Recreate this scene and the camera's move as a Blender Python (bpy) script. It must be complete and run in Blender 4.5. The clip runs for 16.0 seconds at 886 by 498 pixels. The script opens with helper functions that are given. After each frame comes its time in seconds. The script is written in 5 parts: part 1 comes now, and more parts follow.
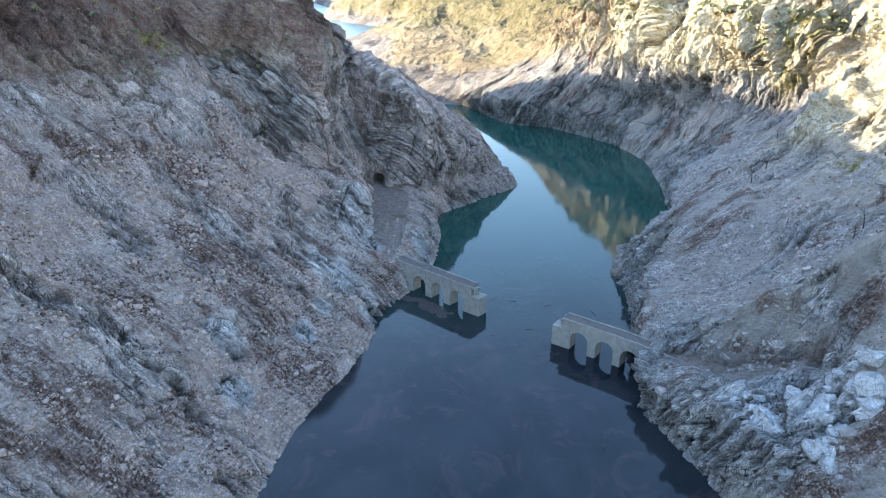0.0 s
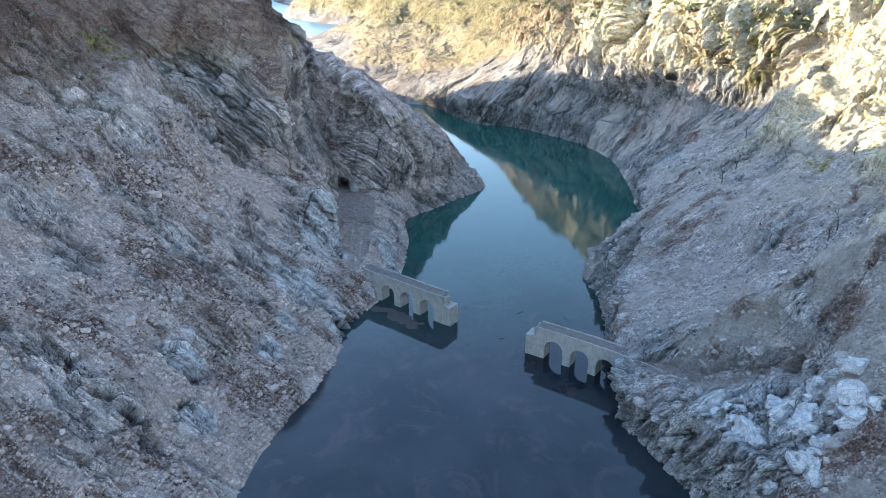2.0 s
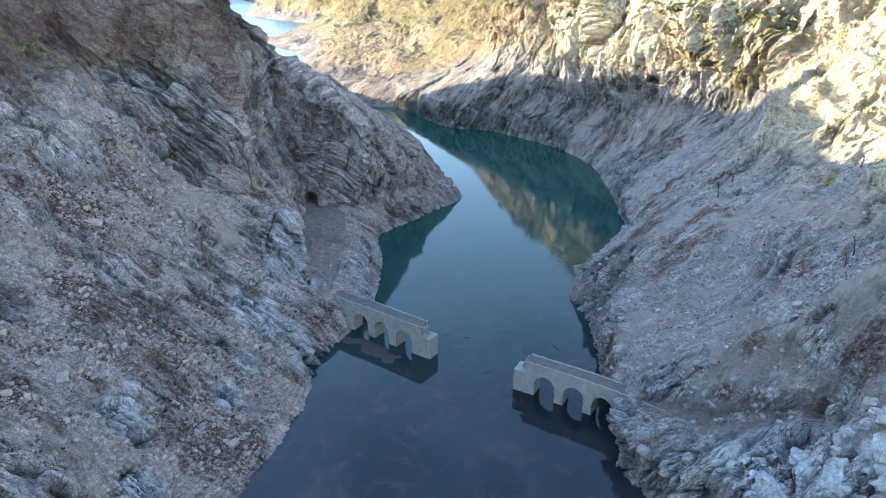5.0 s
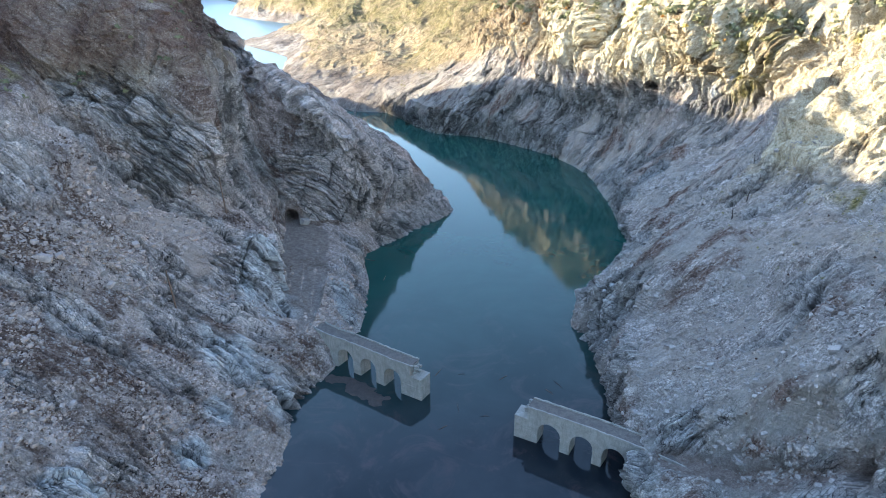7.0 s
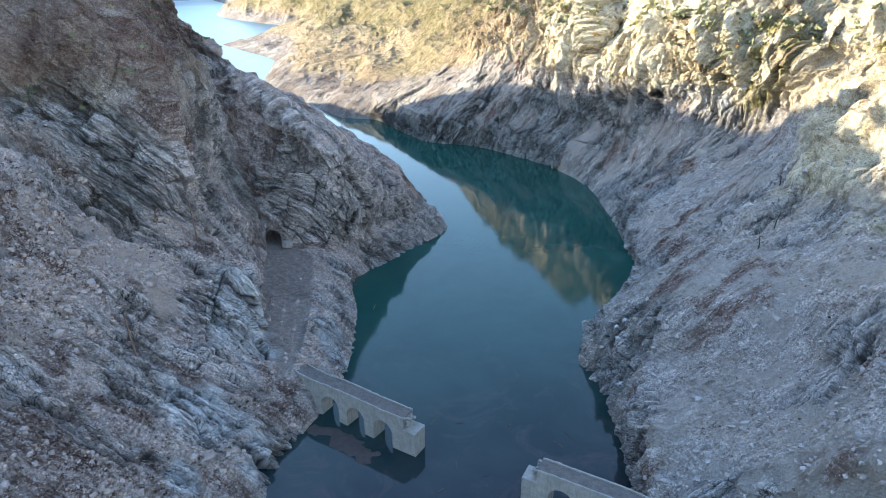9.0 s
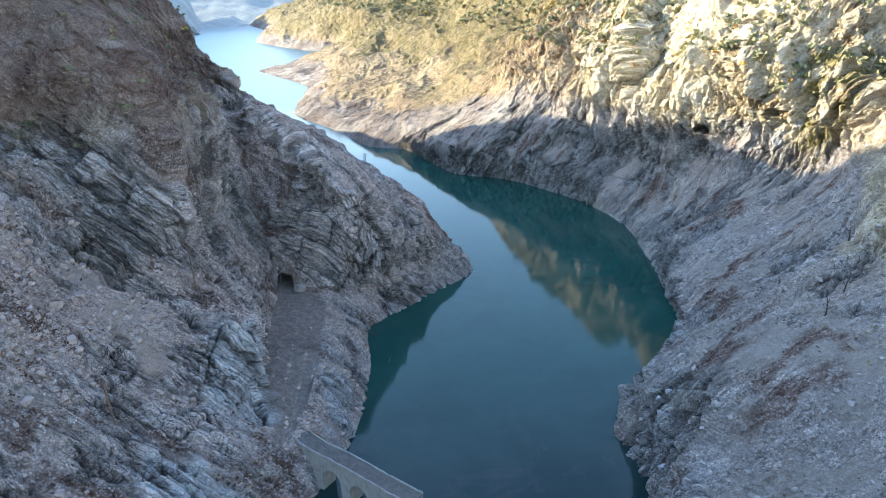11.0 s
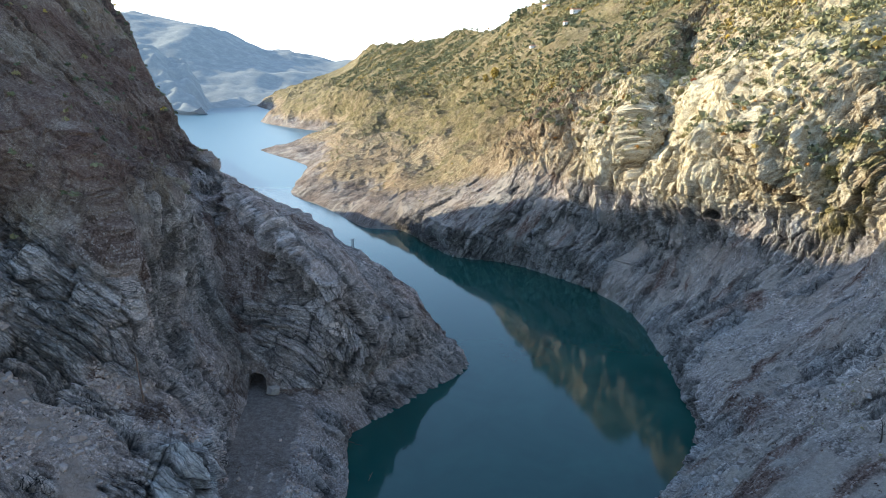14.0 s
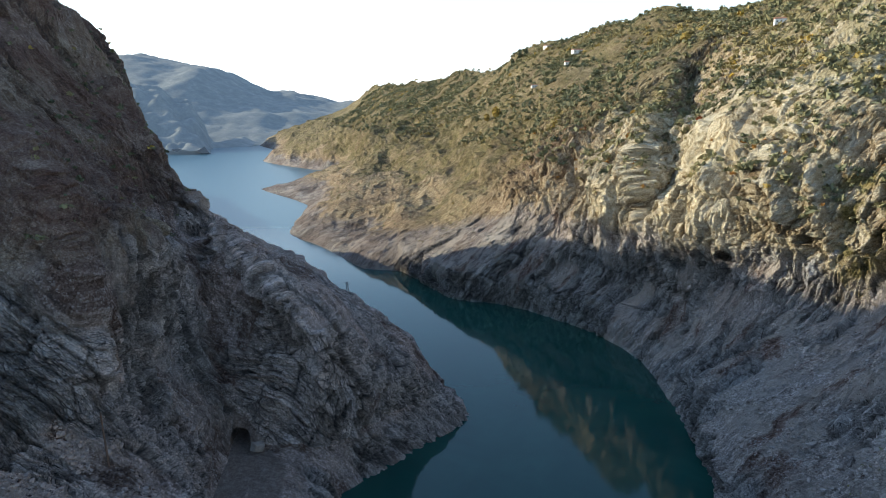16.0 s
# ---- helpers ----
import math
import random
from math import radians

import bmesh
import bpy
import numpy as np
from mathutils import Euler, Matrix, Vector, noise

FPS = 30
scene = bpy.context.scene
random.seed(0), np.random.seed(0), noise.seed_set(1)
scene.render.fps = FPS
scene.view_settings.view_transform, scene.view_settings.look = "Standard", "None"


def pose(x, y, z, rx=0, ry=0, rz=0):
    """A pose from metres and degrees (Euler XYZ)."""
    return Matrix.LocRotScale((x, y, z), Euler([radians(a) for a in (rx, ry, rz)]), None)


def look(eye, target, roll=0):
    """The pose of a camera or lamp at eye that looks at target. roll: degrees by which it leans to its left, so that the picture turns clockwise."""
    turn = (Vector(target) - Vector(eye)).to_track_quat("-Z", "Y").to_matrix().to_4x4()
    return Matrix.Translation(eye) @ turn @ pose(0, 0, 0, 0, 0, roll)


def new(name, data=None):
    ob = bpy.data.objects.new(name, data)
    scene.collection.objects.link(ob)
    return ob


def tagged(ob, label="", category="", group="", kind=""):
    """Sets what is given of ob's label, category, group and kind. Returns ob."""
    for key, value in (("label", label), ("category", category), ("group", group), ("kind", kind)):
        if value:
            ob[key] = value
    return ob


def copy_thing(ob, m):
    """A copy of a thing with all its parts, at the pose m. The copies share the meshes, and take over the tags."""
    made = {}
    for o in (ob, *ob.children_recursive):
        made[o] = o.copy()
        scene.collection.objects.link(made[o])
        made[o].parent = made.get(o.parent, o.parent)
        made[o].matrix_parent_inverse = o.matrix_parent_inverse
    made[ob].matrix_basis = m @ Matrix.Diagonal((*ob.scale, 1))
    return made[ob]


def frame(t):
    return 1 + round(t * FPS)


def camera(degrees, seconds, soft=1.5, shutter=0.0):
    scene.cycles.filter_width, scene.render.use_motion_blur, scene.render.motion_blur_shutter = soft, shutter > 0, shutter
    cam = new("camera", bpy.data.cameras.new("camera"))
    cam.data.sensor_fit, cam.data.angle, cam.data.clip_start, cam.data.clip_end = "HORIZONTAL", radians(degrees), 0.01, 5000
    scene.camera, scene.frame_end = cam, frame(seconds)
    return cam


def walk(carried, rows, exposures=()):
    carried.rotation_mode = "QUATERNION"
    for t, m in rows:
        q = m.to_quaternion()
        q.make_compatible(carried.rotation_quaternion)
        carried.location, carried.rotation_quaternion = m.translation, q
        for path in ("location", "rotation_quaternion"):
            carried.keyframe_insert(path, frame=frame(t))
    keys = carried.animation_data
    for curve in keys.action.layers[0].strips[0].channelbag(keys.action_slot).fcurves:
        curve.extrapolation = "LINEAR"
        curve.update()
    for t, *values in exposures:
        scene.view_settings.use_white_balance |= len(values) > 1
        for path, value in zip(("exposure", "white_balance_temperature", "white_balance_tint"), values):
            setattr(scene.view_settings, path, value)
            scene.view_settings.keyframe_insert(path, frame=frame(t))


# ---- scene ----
cam = camera(68.0, 16.0, soft=0.7)
METRES, EYE, TILT, LEAN, TURN = 150.0, 131.0, -23.1, 0.0, 0.0
ROWS = [
    (0.0, 0.0, 0.0, 0.0, 0.0, 0.0, 0.0),
    (0.5, 0.0021, 0.0106, 0.0045, -1.33, -0.06, 0.66),
    (1.0, -0.0002, 0.0251, 0.0112, -2.5, -0.14, 1.18),
    (1.5, -0.0013, 0.04, 0.0184, -2.66, -0.19, 1.21),
    (2.0, -0.0019, 0.0578, 0.0267, -2.82, -0.21, 1.24),
    (2.5, -0.0032, 0.0763, 0.0353, -2.95, -0.25, 1.25),
    (3.0, -0.0034, 0.0988, 0.0453, -3.28, -0.3, 1.39),
    (3.5, -0.0041, 0.1223, 0.055, -4.22, -0.35, 1.82),
    (4.0, -0.0059, 0.1494, 0.0673, -4.86, -0.43, 2.07),
    (6.5, -0.0012, 0.3115, 0.1458, -5.63, -0.63, 2.4),
    (7.0, 0.0031, 0.351, 0.1642, -6.29, -0.69, 2.73),
    (7.5, 0.0065, 0.389, 0.1803, -7.57, -0.77, 3.36),
    (8.0, 0.0096, 0.4309, 0.1989, -8.26, -0.83, 3.65),
    (8.5, 0.0147, 0.4696, 0.2159, -8.42, -0.84, 3.72),
    (9.0, 0.0159, 0.5106, 0.235, -7.02, -0.71, 2.95),
    (11.5, 0.072, 0.6863, 0.3115, -4.13, 2.47, 1.62),
    (12.0, 0.0815, 0.7155, 0.3237, -4.08, 3.66, 1.62),
    (12.5, 0.0893, 0.7408, 0.3332, -4.05, 4.76, 1.62),
    (13.0, 0.0959, 0.7666, 0.3423, -4.03, 5.94, 1.63),
    (13.5, 0.1019, 0.7898, 0.3499, -3.98, 6.98, 1.61),
    (14.0, 0.1077, 0.8151, 0.3571, -3.89, 8.03, 1.58),
    (14.5, 0.1124, 0.8369, 0.3642, -3.84, 8.93, 1.56),
    (15.0, 0.1177, 0.8598, 0.3727, -3.75, 9.88, 1.55),
    (15.5, 0.1214, 0.8819, 0.3786, -3.71, 10.78, 1.52),
    (16.0, 0.127, 0.9036, 0.3861, -3.67, 11.38, 1.52),
]
path = [(t, pose(0, 0, EYE, TILT, LEAN, TURN) @ pose(METRES * x, METRES * y, METRES * z, 90 + pitch, roll, yaw)) for t, x, y, z, yaw, pitch, roll in ROWS]
path += [(9.2, pose(2.75, 86.75, 133.45, 66.42, 0.0, -6.53)), (11.3, pose(10.2, 111.0, 133.6, 69.0, 0.0, -4.45))]
path.sort(key=lambda row: row[0])
walk(cam, path, [(0.0, 2.53, 6050, 10), (9.0, 2.4, 6050, 10), (11.5, 2.27, 6050, 10), (12.5, 2.07, 6050, 10), (14.0, 1.57, 6050, 10), (16.0, 0.87, 6050, 10)])
SKY_BLUE = 0.15
world = bpy.data.worlds.new("sky")
scene.world = world
world.use_nodes = True
SUN_AZ, SUN_EL = -70.0, 20.0     # degrees from straight ahead (minus: to the left) and above the horizon
_n = world.node_tree.nodes
_sky = _n.new("ShaderNodeTexSky")
_sky.sky_type, _sky.sun_disc = "NISHITA", False
_sky.sun_elevation, _sky.sun_rotation = radians(SUN_EL), radians(SUN_AZ)
_sky.air_density, _sky.dust_density, _sky.ozone_density = 1.2, 0.6, 2.0
_n["Background"].inputs["Strength"].default_value = SKY_BLUE
_dir = _n.new("ShaderNodeTexCoord")
_sep = _n.new("ShaderNodeSeparateXYZ")
_haze = _n.new("ShaderNodeMapRange")
_haze.inputs["From Min"].default_value, _haze.inputs["From Max"].default_value = 0.0, 0.26
_haze.inputs["To Min"].default_value, _haze.inputs["To Max"].default_value = 0.7, 0.0
_pale = _n.new("ShaderNodeMix")
_pale.data_type = "RGBA"
_pale.inputs["B"].default_value = (6.6, 7.2, 7.8, 1)     # thin pale haze low in the sky
for _a, _b in ((_dir.outputs["Generated"], _sep.inputs[0]), (_sep.outputs["Z"], _haze.inputs["Value"]), (_haze.outputs[0], _pale.inputs["Factor"]),
               (_sky.outputs[0], _pale.inputs["A"]), (_pale.outputs["Result"], _n["Background"].inputs["Color"])):
    world.node_tree.links.new(_a, _b)
_sun = bpy.data.lights.new("sun", "SUN")
_sun.energy, _sun.angle, _sun.color = 3.9, radians(0.6), (1.0, 0.87, 0.62)
_to_sun = Vector((math.sin(radians(SUN_AZ)) * math.cos(radians(SUN_EL)), math.cos(radians(SUN_AZ)) * math.cos(radians(SUN_EL)), math.sin(radians(SUN_EL))))
new("sun", _sun).matrix_world = look(_to_sun * 500, (0, 0, 0))


# ---- noise over arrays of places ----
def hashed(ix, iy, iz, seed):
    h = (ix.astype(np.uint32) * np.uint32(374761393)) ^ (iy.astype(np.uint32) * np.uint32(668265263)) ^ (iz.astype(np.uint32) * np.uint32(2147483647 - 12345)) ^ np.uint32((seed * 2654435761) % 4294967296)
    h = (h ^ (h >> np.uint32(13))) * np.uint32(1274126177)
    h = (h ^ (h >> np.uint32(16))) * np.uint32(2246822519)
    return ((h ^ (h >> np.uint32(15))) & np.uint32(0xFFFFFF)).astype(np.float32) / np.float32(0xFFFFFF)


def value_noise(p, seed):
    f = np.floor(p)
    i = f.astype(np.int32)
    w = (p - f).astype(np.float32)
    w = w * w * (3 - 2 * w)
    x0, y0, z0 = i[:, 0].astype(np.uint32) * np.uint32(374761393), i[:, 1].astype(np.uint32) * np.uint32(668265263), i[:, 2].astype(np.uint32) * np.uint32(2147471302)
    x0 ^= np.uint32((seed * 2654435761) % 4294967296)
    x1 = (i[:, 0] + 1).astype(np.uint32) * np.uint32(374761393) ^ np.uint32((seed * 2654435761) % 4294967296)
    y1, z1 = (i[:, 1] + 1).astype(np.uint32) * np.uint32(668265263), (i[:, 2] + 1).astype(np.uint32) * np.uint32(2147471302)

    def corner(h):
        h = (h ^ (h >> np.uint32(13))) * np.uint32(1274126177)
        h ^= h >> np.uint32(16)
        return (h & np.uint32(0xFFFF)).astype(np.float32)
    rows = []
    for yy in (y0, y1):
        for zz in (z0, z1):
            t = yy ^ zz
            a = corner(x0 ^ t)
            a += (corner(x1 ^ t) - a) * w[:, 0]
            rows.append(a)
    a = rows[0] + (rows[2] - rows[0]) * w[:, 1]
    b = rows[1] + (rows[3] - rows[1]) * w[:, 1]
    return (a + (b - a) * w[:, 2]) * np.float32(2 / 65535) - 1


def fbm(p, size, octaves, seed, ridged=False):
    out, amp, q = np.zeros(len(p), np.float32), 0.5, (p / size).astype(np.float32)
    for k in range(octaves):
        n = value_noise(q, seed + k)
        out += amp * ((1 - 2 * np.abs(n)) if ridged else n)
        amp, q = amp * 0.5, q * 2.03 + 11.7
    return out


def facets(p, size, seed, tilt=1.0):
    """Broken blocks: each cell of a jittered lattice has a height and a tilt of its own. Gives the height and how near the crack is."""
    q = (p / size).astype(np.float32)
    i = np.floor(q - 0.5).astype(np.int32)
    best, second = np.full(len(p), 9.0, np.float32), np.full(len(p), 9.0, np.float32)
    high = np.zeros(len(p), np.float32)
    for a in (0, 1):
        for b in (0, 1):
            for c in (0, 1):
                x, y, z = i[:, 0] + a, i[:, 1] + b, i[:, 2] + c
                h1, h2, h3 = hashed(x, y, z, seed), hashed(x, y, z, seed + 1), hashed(x, y, z, seed + 2)
                d0, d1, d2 = x + 0.1 + 0.8 * h1 - q[:, 0], y + 0.1 + 0.8 * h2 - q[:, 1], z + 0.1 + 0.8 * h3 - q[:, 2]
                d = d0 * d0 + d1 * d1 + d2 * d2
                v = ((h1 * 7.31 + h2 * 3.77) % 1.0 - 0.5) + tilt * (d0 * (h2 - 0.5) + d1 * (h3 - 0.5) + d2 * (h1 - 0.5)) * 2.2
                near = d < best
                second = np.where(near, best, np.minimum(second, d))
                high = np.where(near, v, high)
                best = np.where(near, d, best)
    return high.astype(np.float32), (np.sqrt(second) - np.sqrt(best)).astype(np.float32)


# ---- materials ----
def shader(name):
    m = bpy.data.materials.new(name)
    m.use_nodes = True
    return m, m.node_tree.nodes, m.node_tree.links, m.node_tree.nodes["Principled BSDF"]


def noise_node(nodes, links, vector, scale, detail=6.0, rough=0.6, dist=0.0):
    n = nodes.new("ShaderNodeTexNoise")
    n.inputs["Scale"].default_value, n.inputs["Detail"].default_value = scale, detail
    n.inputs["Roughness"].default_value, n.inputs["Distortion"].default_value = rough, dist
    if vector is not None:
        links.new(vector, n.inputs["Vector"])
    return n


def ramp(nodes, links, fac, stops):
    r = nodes.new("ShaderNodeValToRGB")
    els = r.color_ramp.elements
    while len(els) < len(stops):
        els.new(0.5)
    for e, (at, col) in zip(els, stops):
        e.position, e.color = at, (*col, 1) if len(col) == 3 else col
    links.new(fac, r.inputs["Fac"])
    return r.outputs["Color"]


def mix(nodes, links, fac, a, b, blend="MIX"):
    m = nodes.new("ShaderNodeMix")
    m.data_type, m.blend_type = "RGBA", blend
    for s, v in ((m.inputs["Factor"], fac), (m.inputs["A"], a), (m.inputs["B"], b)):
        if isinstance(v, (int, float)):
            s.default_value = v
        elif isinstance(v, tuple):
            s.default_value = (*v, 1)
        else:
            links.new(v, s)
    return m.outputs["Result"]


def maths(nodes, links, op, a, b=0.0, clamp=False):
    m = nodes.new("ShaderNodeMath")
    m.operation, m.use_clamp = op, clamp
    for s, v in ((m.inputs[0], a), (m.inputs[1], b)):
        if isinstance(v, (int, float)):
            s.default_value = v
        else:
            links.new(v, s)
    return m.outputs[0]


def attribute(nodes, name):
    a = nodes.new("ShaderNodeAttribute")
    a.attribute_name = name
    return a.outputs["Fac"]


def bump(nodes, links, bsdf, height, strength, distance):
    b = nodes.new("ShaderNodeBump")
    b.inputs["Strength"].default_value, b.inputs["Distance"].default_value = strength, distance
    links.new(height, b.inputs["Height"])
    links.new(b.outputs[0], bsdf.inputs["Normal"])
    return b


def blocks(nodes, links, vector, scale, feature="F1"):
    v = nodes.new("ShaderNodeTexVoronoi")
    v.feature = feature
    v.inputs["Scale"].default_value = scale
    links.new(vector, v.inputs["Vector"])
    return v


def rock_material(name):
    """Broken limestone: pale bedded outcrops, grey scree and brown soil, ochre above the old high-water line."""
    m, N, L, bsdf = shader(name)
    pos = N.new("ShaderNodeNewGeometry").outputs["Position"]
    sep = N.new("ShaderNodeSeparateXYZ")
    L.new(pos, sep.inputs[0])
    bedded = N.new("ShaderNodeAttribute")
    bedded.attribute_name = "bedding"
    warp = N.new("ShaderNodeVectorMath")
    warp.operation = "MULTIPLY_ADD"
    L.new(noise_node(N, L, pos, 0.5, 3, 0.6).outputs["Color"], warp.inputs[0])
    warp.inputs[1].default_value = (0.7, 0.7, 0.7)
    L.new(bedded.outputs["Vector"], warp.inputs[2])
    beds = warp.outputs[0]
    rocky, tone = attribute(N, "outcrop"), attribute(N, "tone")
    big = noise_node(N, L, pos, 0.045, 5, 0.6, 0.6).outputs["Fac"]
    mid = noise_node(N, L, pos, 0.55, 8, 0.74, 0.2).outputs["Fac"]
    fine = noise_node(N, L, pos, 2.2, 8, 0.78).outputs["Fac"]
    # block joints at two sizes, gravel at a third
    large, large_edge = blocks(N, L, beds, 0.42), blocks(N, L, beds, 0.42, "DISTANCE_TO_EDGE")
    small, small_edge = blocks(N, L, beds, 1.05), blocks(N, L, beds, 1.05, "DISTANCE_TO_EDGE")
    gravel = blocks(N, L, pos, 1.9)
    red = []
    for v in (large, small, gravel):
        s = N.new("ShaderNodeSeparateColor")
        L.new(v.outputs["Color"], s.inputs[0])
        red.append(s.outputs[0])
    grit = blocks(N, L, pos, 3.2)
    s = N.new("ShaderNodeSeparateColor")
    L.new(grit.outputs["Color"], s.inputs[0])
    grit_shade = s.outputs[1]
    def total(*pairs):
        out = None
        for v, k in pairs:
            w = maths(N, L, "MULTIPLY", v, k)
            out = w if out is None else maths(N, L, "ADD", out, w)
        return out
    face = total((tone, 0.42), (mid, 0.26), (fine, 0.18), (red[0], 0.10), (red[1], 0.12))
    stone = ramp(N, L, face, [(0.32, (0.17, 0.163, 0.155)), (0.45, (0.36, 0.35, 0.335)), (0.55, (0.52, 0.51, 0.49)), (0.67, (0.7, 0.69, 0.67))])
    loose = total((tone, 0.32), (mid, 0.2), (fine, 0.2), (red[2], 0.2), (red[1], 0.16))
    scree = ramp(N, L, loose, [(0.34, (0.15, 0.137, 0.126)), (0.48, (0.31, 0.292, 0.272)), (0.6, (0.43, 0.412, 0.39)), (0.74, (0.64, 0.625, 0.6))])
    soil = ramp(N, L, loose, [(0.32, (0.045, 0.028, 0.022)), (0.44, (0.13, 0.082, 0.062)), (0.58, (0.24, 0.175, 0.145)), (0.74, (0.5, 0.44, 0.4))])
    joint = total((ramp(N, L, large_edge.outputs["Distance"], [(0.0, (1, 1, 1)), (0.045, (0, 0, 0))]), 0.62), (ramp(N, L, small_edge.outputs["Distance"], [(0.0, (1, 1, 1)), (0.09, (0, 0, 0))]), 0.6))
    broken = ramp(N, L, noise_node(N, L, pos, 0.12, 4, 0.6).outputs["Fac"], [(0.35, (0, 0, 0)), (0.6, (1, 1, 1))])
    edge = maths(N, L, "ADD", sep.outputs["Z"], maths(N, L, "MULTIPLY", maths(N, L, "SUBTRACT", big, 0.5), 30.0))
    line = maths(N, L, "DIVIDE", maths(N, L, "SUBTRACT", edge, attribute(N, "waterline")), 9.0, True)
    bedded_rock = maths(N, L, "MULTIPLY", rocky, maths(N, L, "SUBTRACT", 1.0, maths(N, L, "MULTIPLY", line, 0.85)))
    hard = maths(N, L, "ADD", maths(N, L, "MULTIPLY", rocky, 0.72), 0.28)
    hard = maths(N, L, "MULTIPLY", hard, maths(N, L, "SUBTRACT", 1.0, maths(N, L, "MULTIPLY", line, 0.6)))
    joint = maths(N, L, "MULTIPLY", maths(N, L, "MULTIPLY", joint, hard), broken, True)
    # bedding planes: saw-toothed ledges across the beds
    strata = []
    for size, warped in ((0.11, 3.0), (0.34, 2.2)):
        w = N.new("ShaderNodeTexWave")
        w.bands_direction, w.wave_profile = "Z", "SAW"
        w.inputs["Scale"].default_value, w.inputs["Distortion"].default_value = size, warped
        w.inputs["Detail"].default_value, w.inputs["Detail Scale"].default_value = 4.0, 0.9
        L.new(bedded.outputs["Vector"], w.inputs["Vector"])
        strata.append(w.outputs["Fac"])
    shelf = total((ramp(N, L, strata[0], [(0.0, (1, 1, 1)), (0.1, (0, 0, 0))]), 0.3), (ramp(N, L, strata[1], [(0.0, (1, 1, 1)), (0.16, (0, 0, 0))]), 0.4))
    joint = maths(N, L, "ADD", joint, maths(N, L, "MULTIPLY", shelf, bedded_rock), True)
    col = mix(N, L, rocky, scree, stone)
    sand = ramp(N, L, noise_node(N, L, pos, 0.07, 5, 0.65, 0.8).outputs["Fac"], [(0.46, (0, 0, 0)), (0.55, (0.85, 0.85, 0.85))])
    sand = maths(N, L, "MAXIMUM", maths(N, L, "MULTIPLY", maths(N, L, "MULTIPLY", sand, maths(N, L, "SUBTRACT", 1.0, rocky)), maths(N, L, "SUBTRACT", 1.15, attribute(N, "warmth"), True)), attribute(N, "sandy"))
    col = mix(N, L, sand, col, ramp(N, L, fine, [(0.3, (0.28, 0.262, 0.235)), (0.7, (0.42, 0.398, 0.36))]))
    calm = maths(N, L, "MULTIPLY", maths(N, L, "SUBTRACT", 1.0, maths(N, L, "MULTIPLY", sand, 0.85)), maths(N, L, "SUBTRACT", 1.0, attribute(N, "silt"), True))
    tint = ramp(N, L, big, [(0.35, (1.02, 1.02, 1.02)), (0.6, (1.06, 1.0, 0.93))])
    col = mix(N, L, 0.8, col, tint, "MULTIPLY")
    col = mix(N, L, maths(N, L, "MULTIPLY", attribute(N, "warmth"), maths(N, L, "SUBTRACT", 1.0, maths(N, L, "MULTIPLY", rocky, 0.35))), col, (1.22, 1.0, 0.93), "MULTIPLY")
    col = mix(N, L, attribute(N, "soil"), col, soil)
    # ripples left by the falling water
    wave = N.new("ShaderNodeTexWave")
    wave.bands_direction, wave.inputs["Scale"].default_value, wave.inputs["Distortion"].default_value = "Z", 0.3, 7.0
    wave.inputs["Detail"].default_value, wave.inputs["Detail Scale"].default_value = 3.0, 0.5
    L.new(pos, wave.inputs["Vector"])
    lines = maths(N, L, "MULTIPLY", maths(N, L, "MULTIPLY", attribute(N, "ripple"), broken), 0.55)
    col = mix(N, L, lines, col, ramp(N, L, wave.outputs["Fac"], [(0.1, (0.5, 0.47, 0.45)), (0.45, (1.0, 1.0, 1.0)), (0.9, (1.2, 1.2, 1.2))]), "MULTIPLY")
    col = mix(N, L, attribute(N, "silt"), col, ramp(N, L, total((mid, 0.6), (fine, 0.4)), [(0.36, (0.16, 0.12, 0.1)), (0.5, (0.27, 0.215, 0.182)), (0.64, (0.42, 0.36, 0.315))]))
    # ochre rock over the high-water line
    ochre = ramp(N, L, total((loose, 0.6), (face, 0.4)), [(0.3, (0.18, 0.125, 0.07)), (0.42, (0.42, 0.335, 0.2)), (0.53, (0.64, 0.55, 0.37)), (0.66, (0.8, 0.73, 0.54))])
    ruddy = ramp(N, L, total((loose, 0.5), (big, 0.5)), [(0.36, (0.06, 0.033, 0.025)), (0.47, (0.16, 0.095, 0.07)), (0.56, (0.22, 0.15, 0.115)), (0.68, (0.38, 0.29, 0.23))])
    col = mix(N, L, line, col, mix(N, L, maths(N, L, "MULTIPLY", attribute(N, "warmth"), 1.4, True), ochre, ruddy))
    speck = ramp(N, L, grit_shade, [(0.0, (0.62, 0.6, 0.58)), (0.25, (0.95, 0.94, 0.93)), (0.75, (1.08, 1.08, 1.08)), (1.0, (1.6, 1.6, 1.6))])
    col = mix(N, L, maths(N, L, "MULTIPLY", calm, 0.48), col, speck, "MULTIPLY")
    # shade between the stones, put into the colour
    gaps = ramp(N, L, gravel.outputs["Distance"], [(0.4, (1.12, 1.12, 1.12)), (0.6, (0.95, 0.95, 0.95)), (0.85, (0.42, 0.4, 0.38))])
    col = mix(N, L, maths(N, L, "MULTIPLY", calm, 0.45), col, gaps, "MULTIPLY")
    col = mix(N, L, attribute(N, "white"), col, ramp(N, L, face, [(0.32, (0.42, 0.405, 0.39)), (0.5, (0.68, 0.655, 0.63)), (0.66, (0.82, 0.8, 0.77))]))
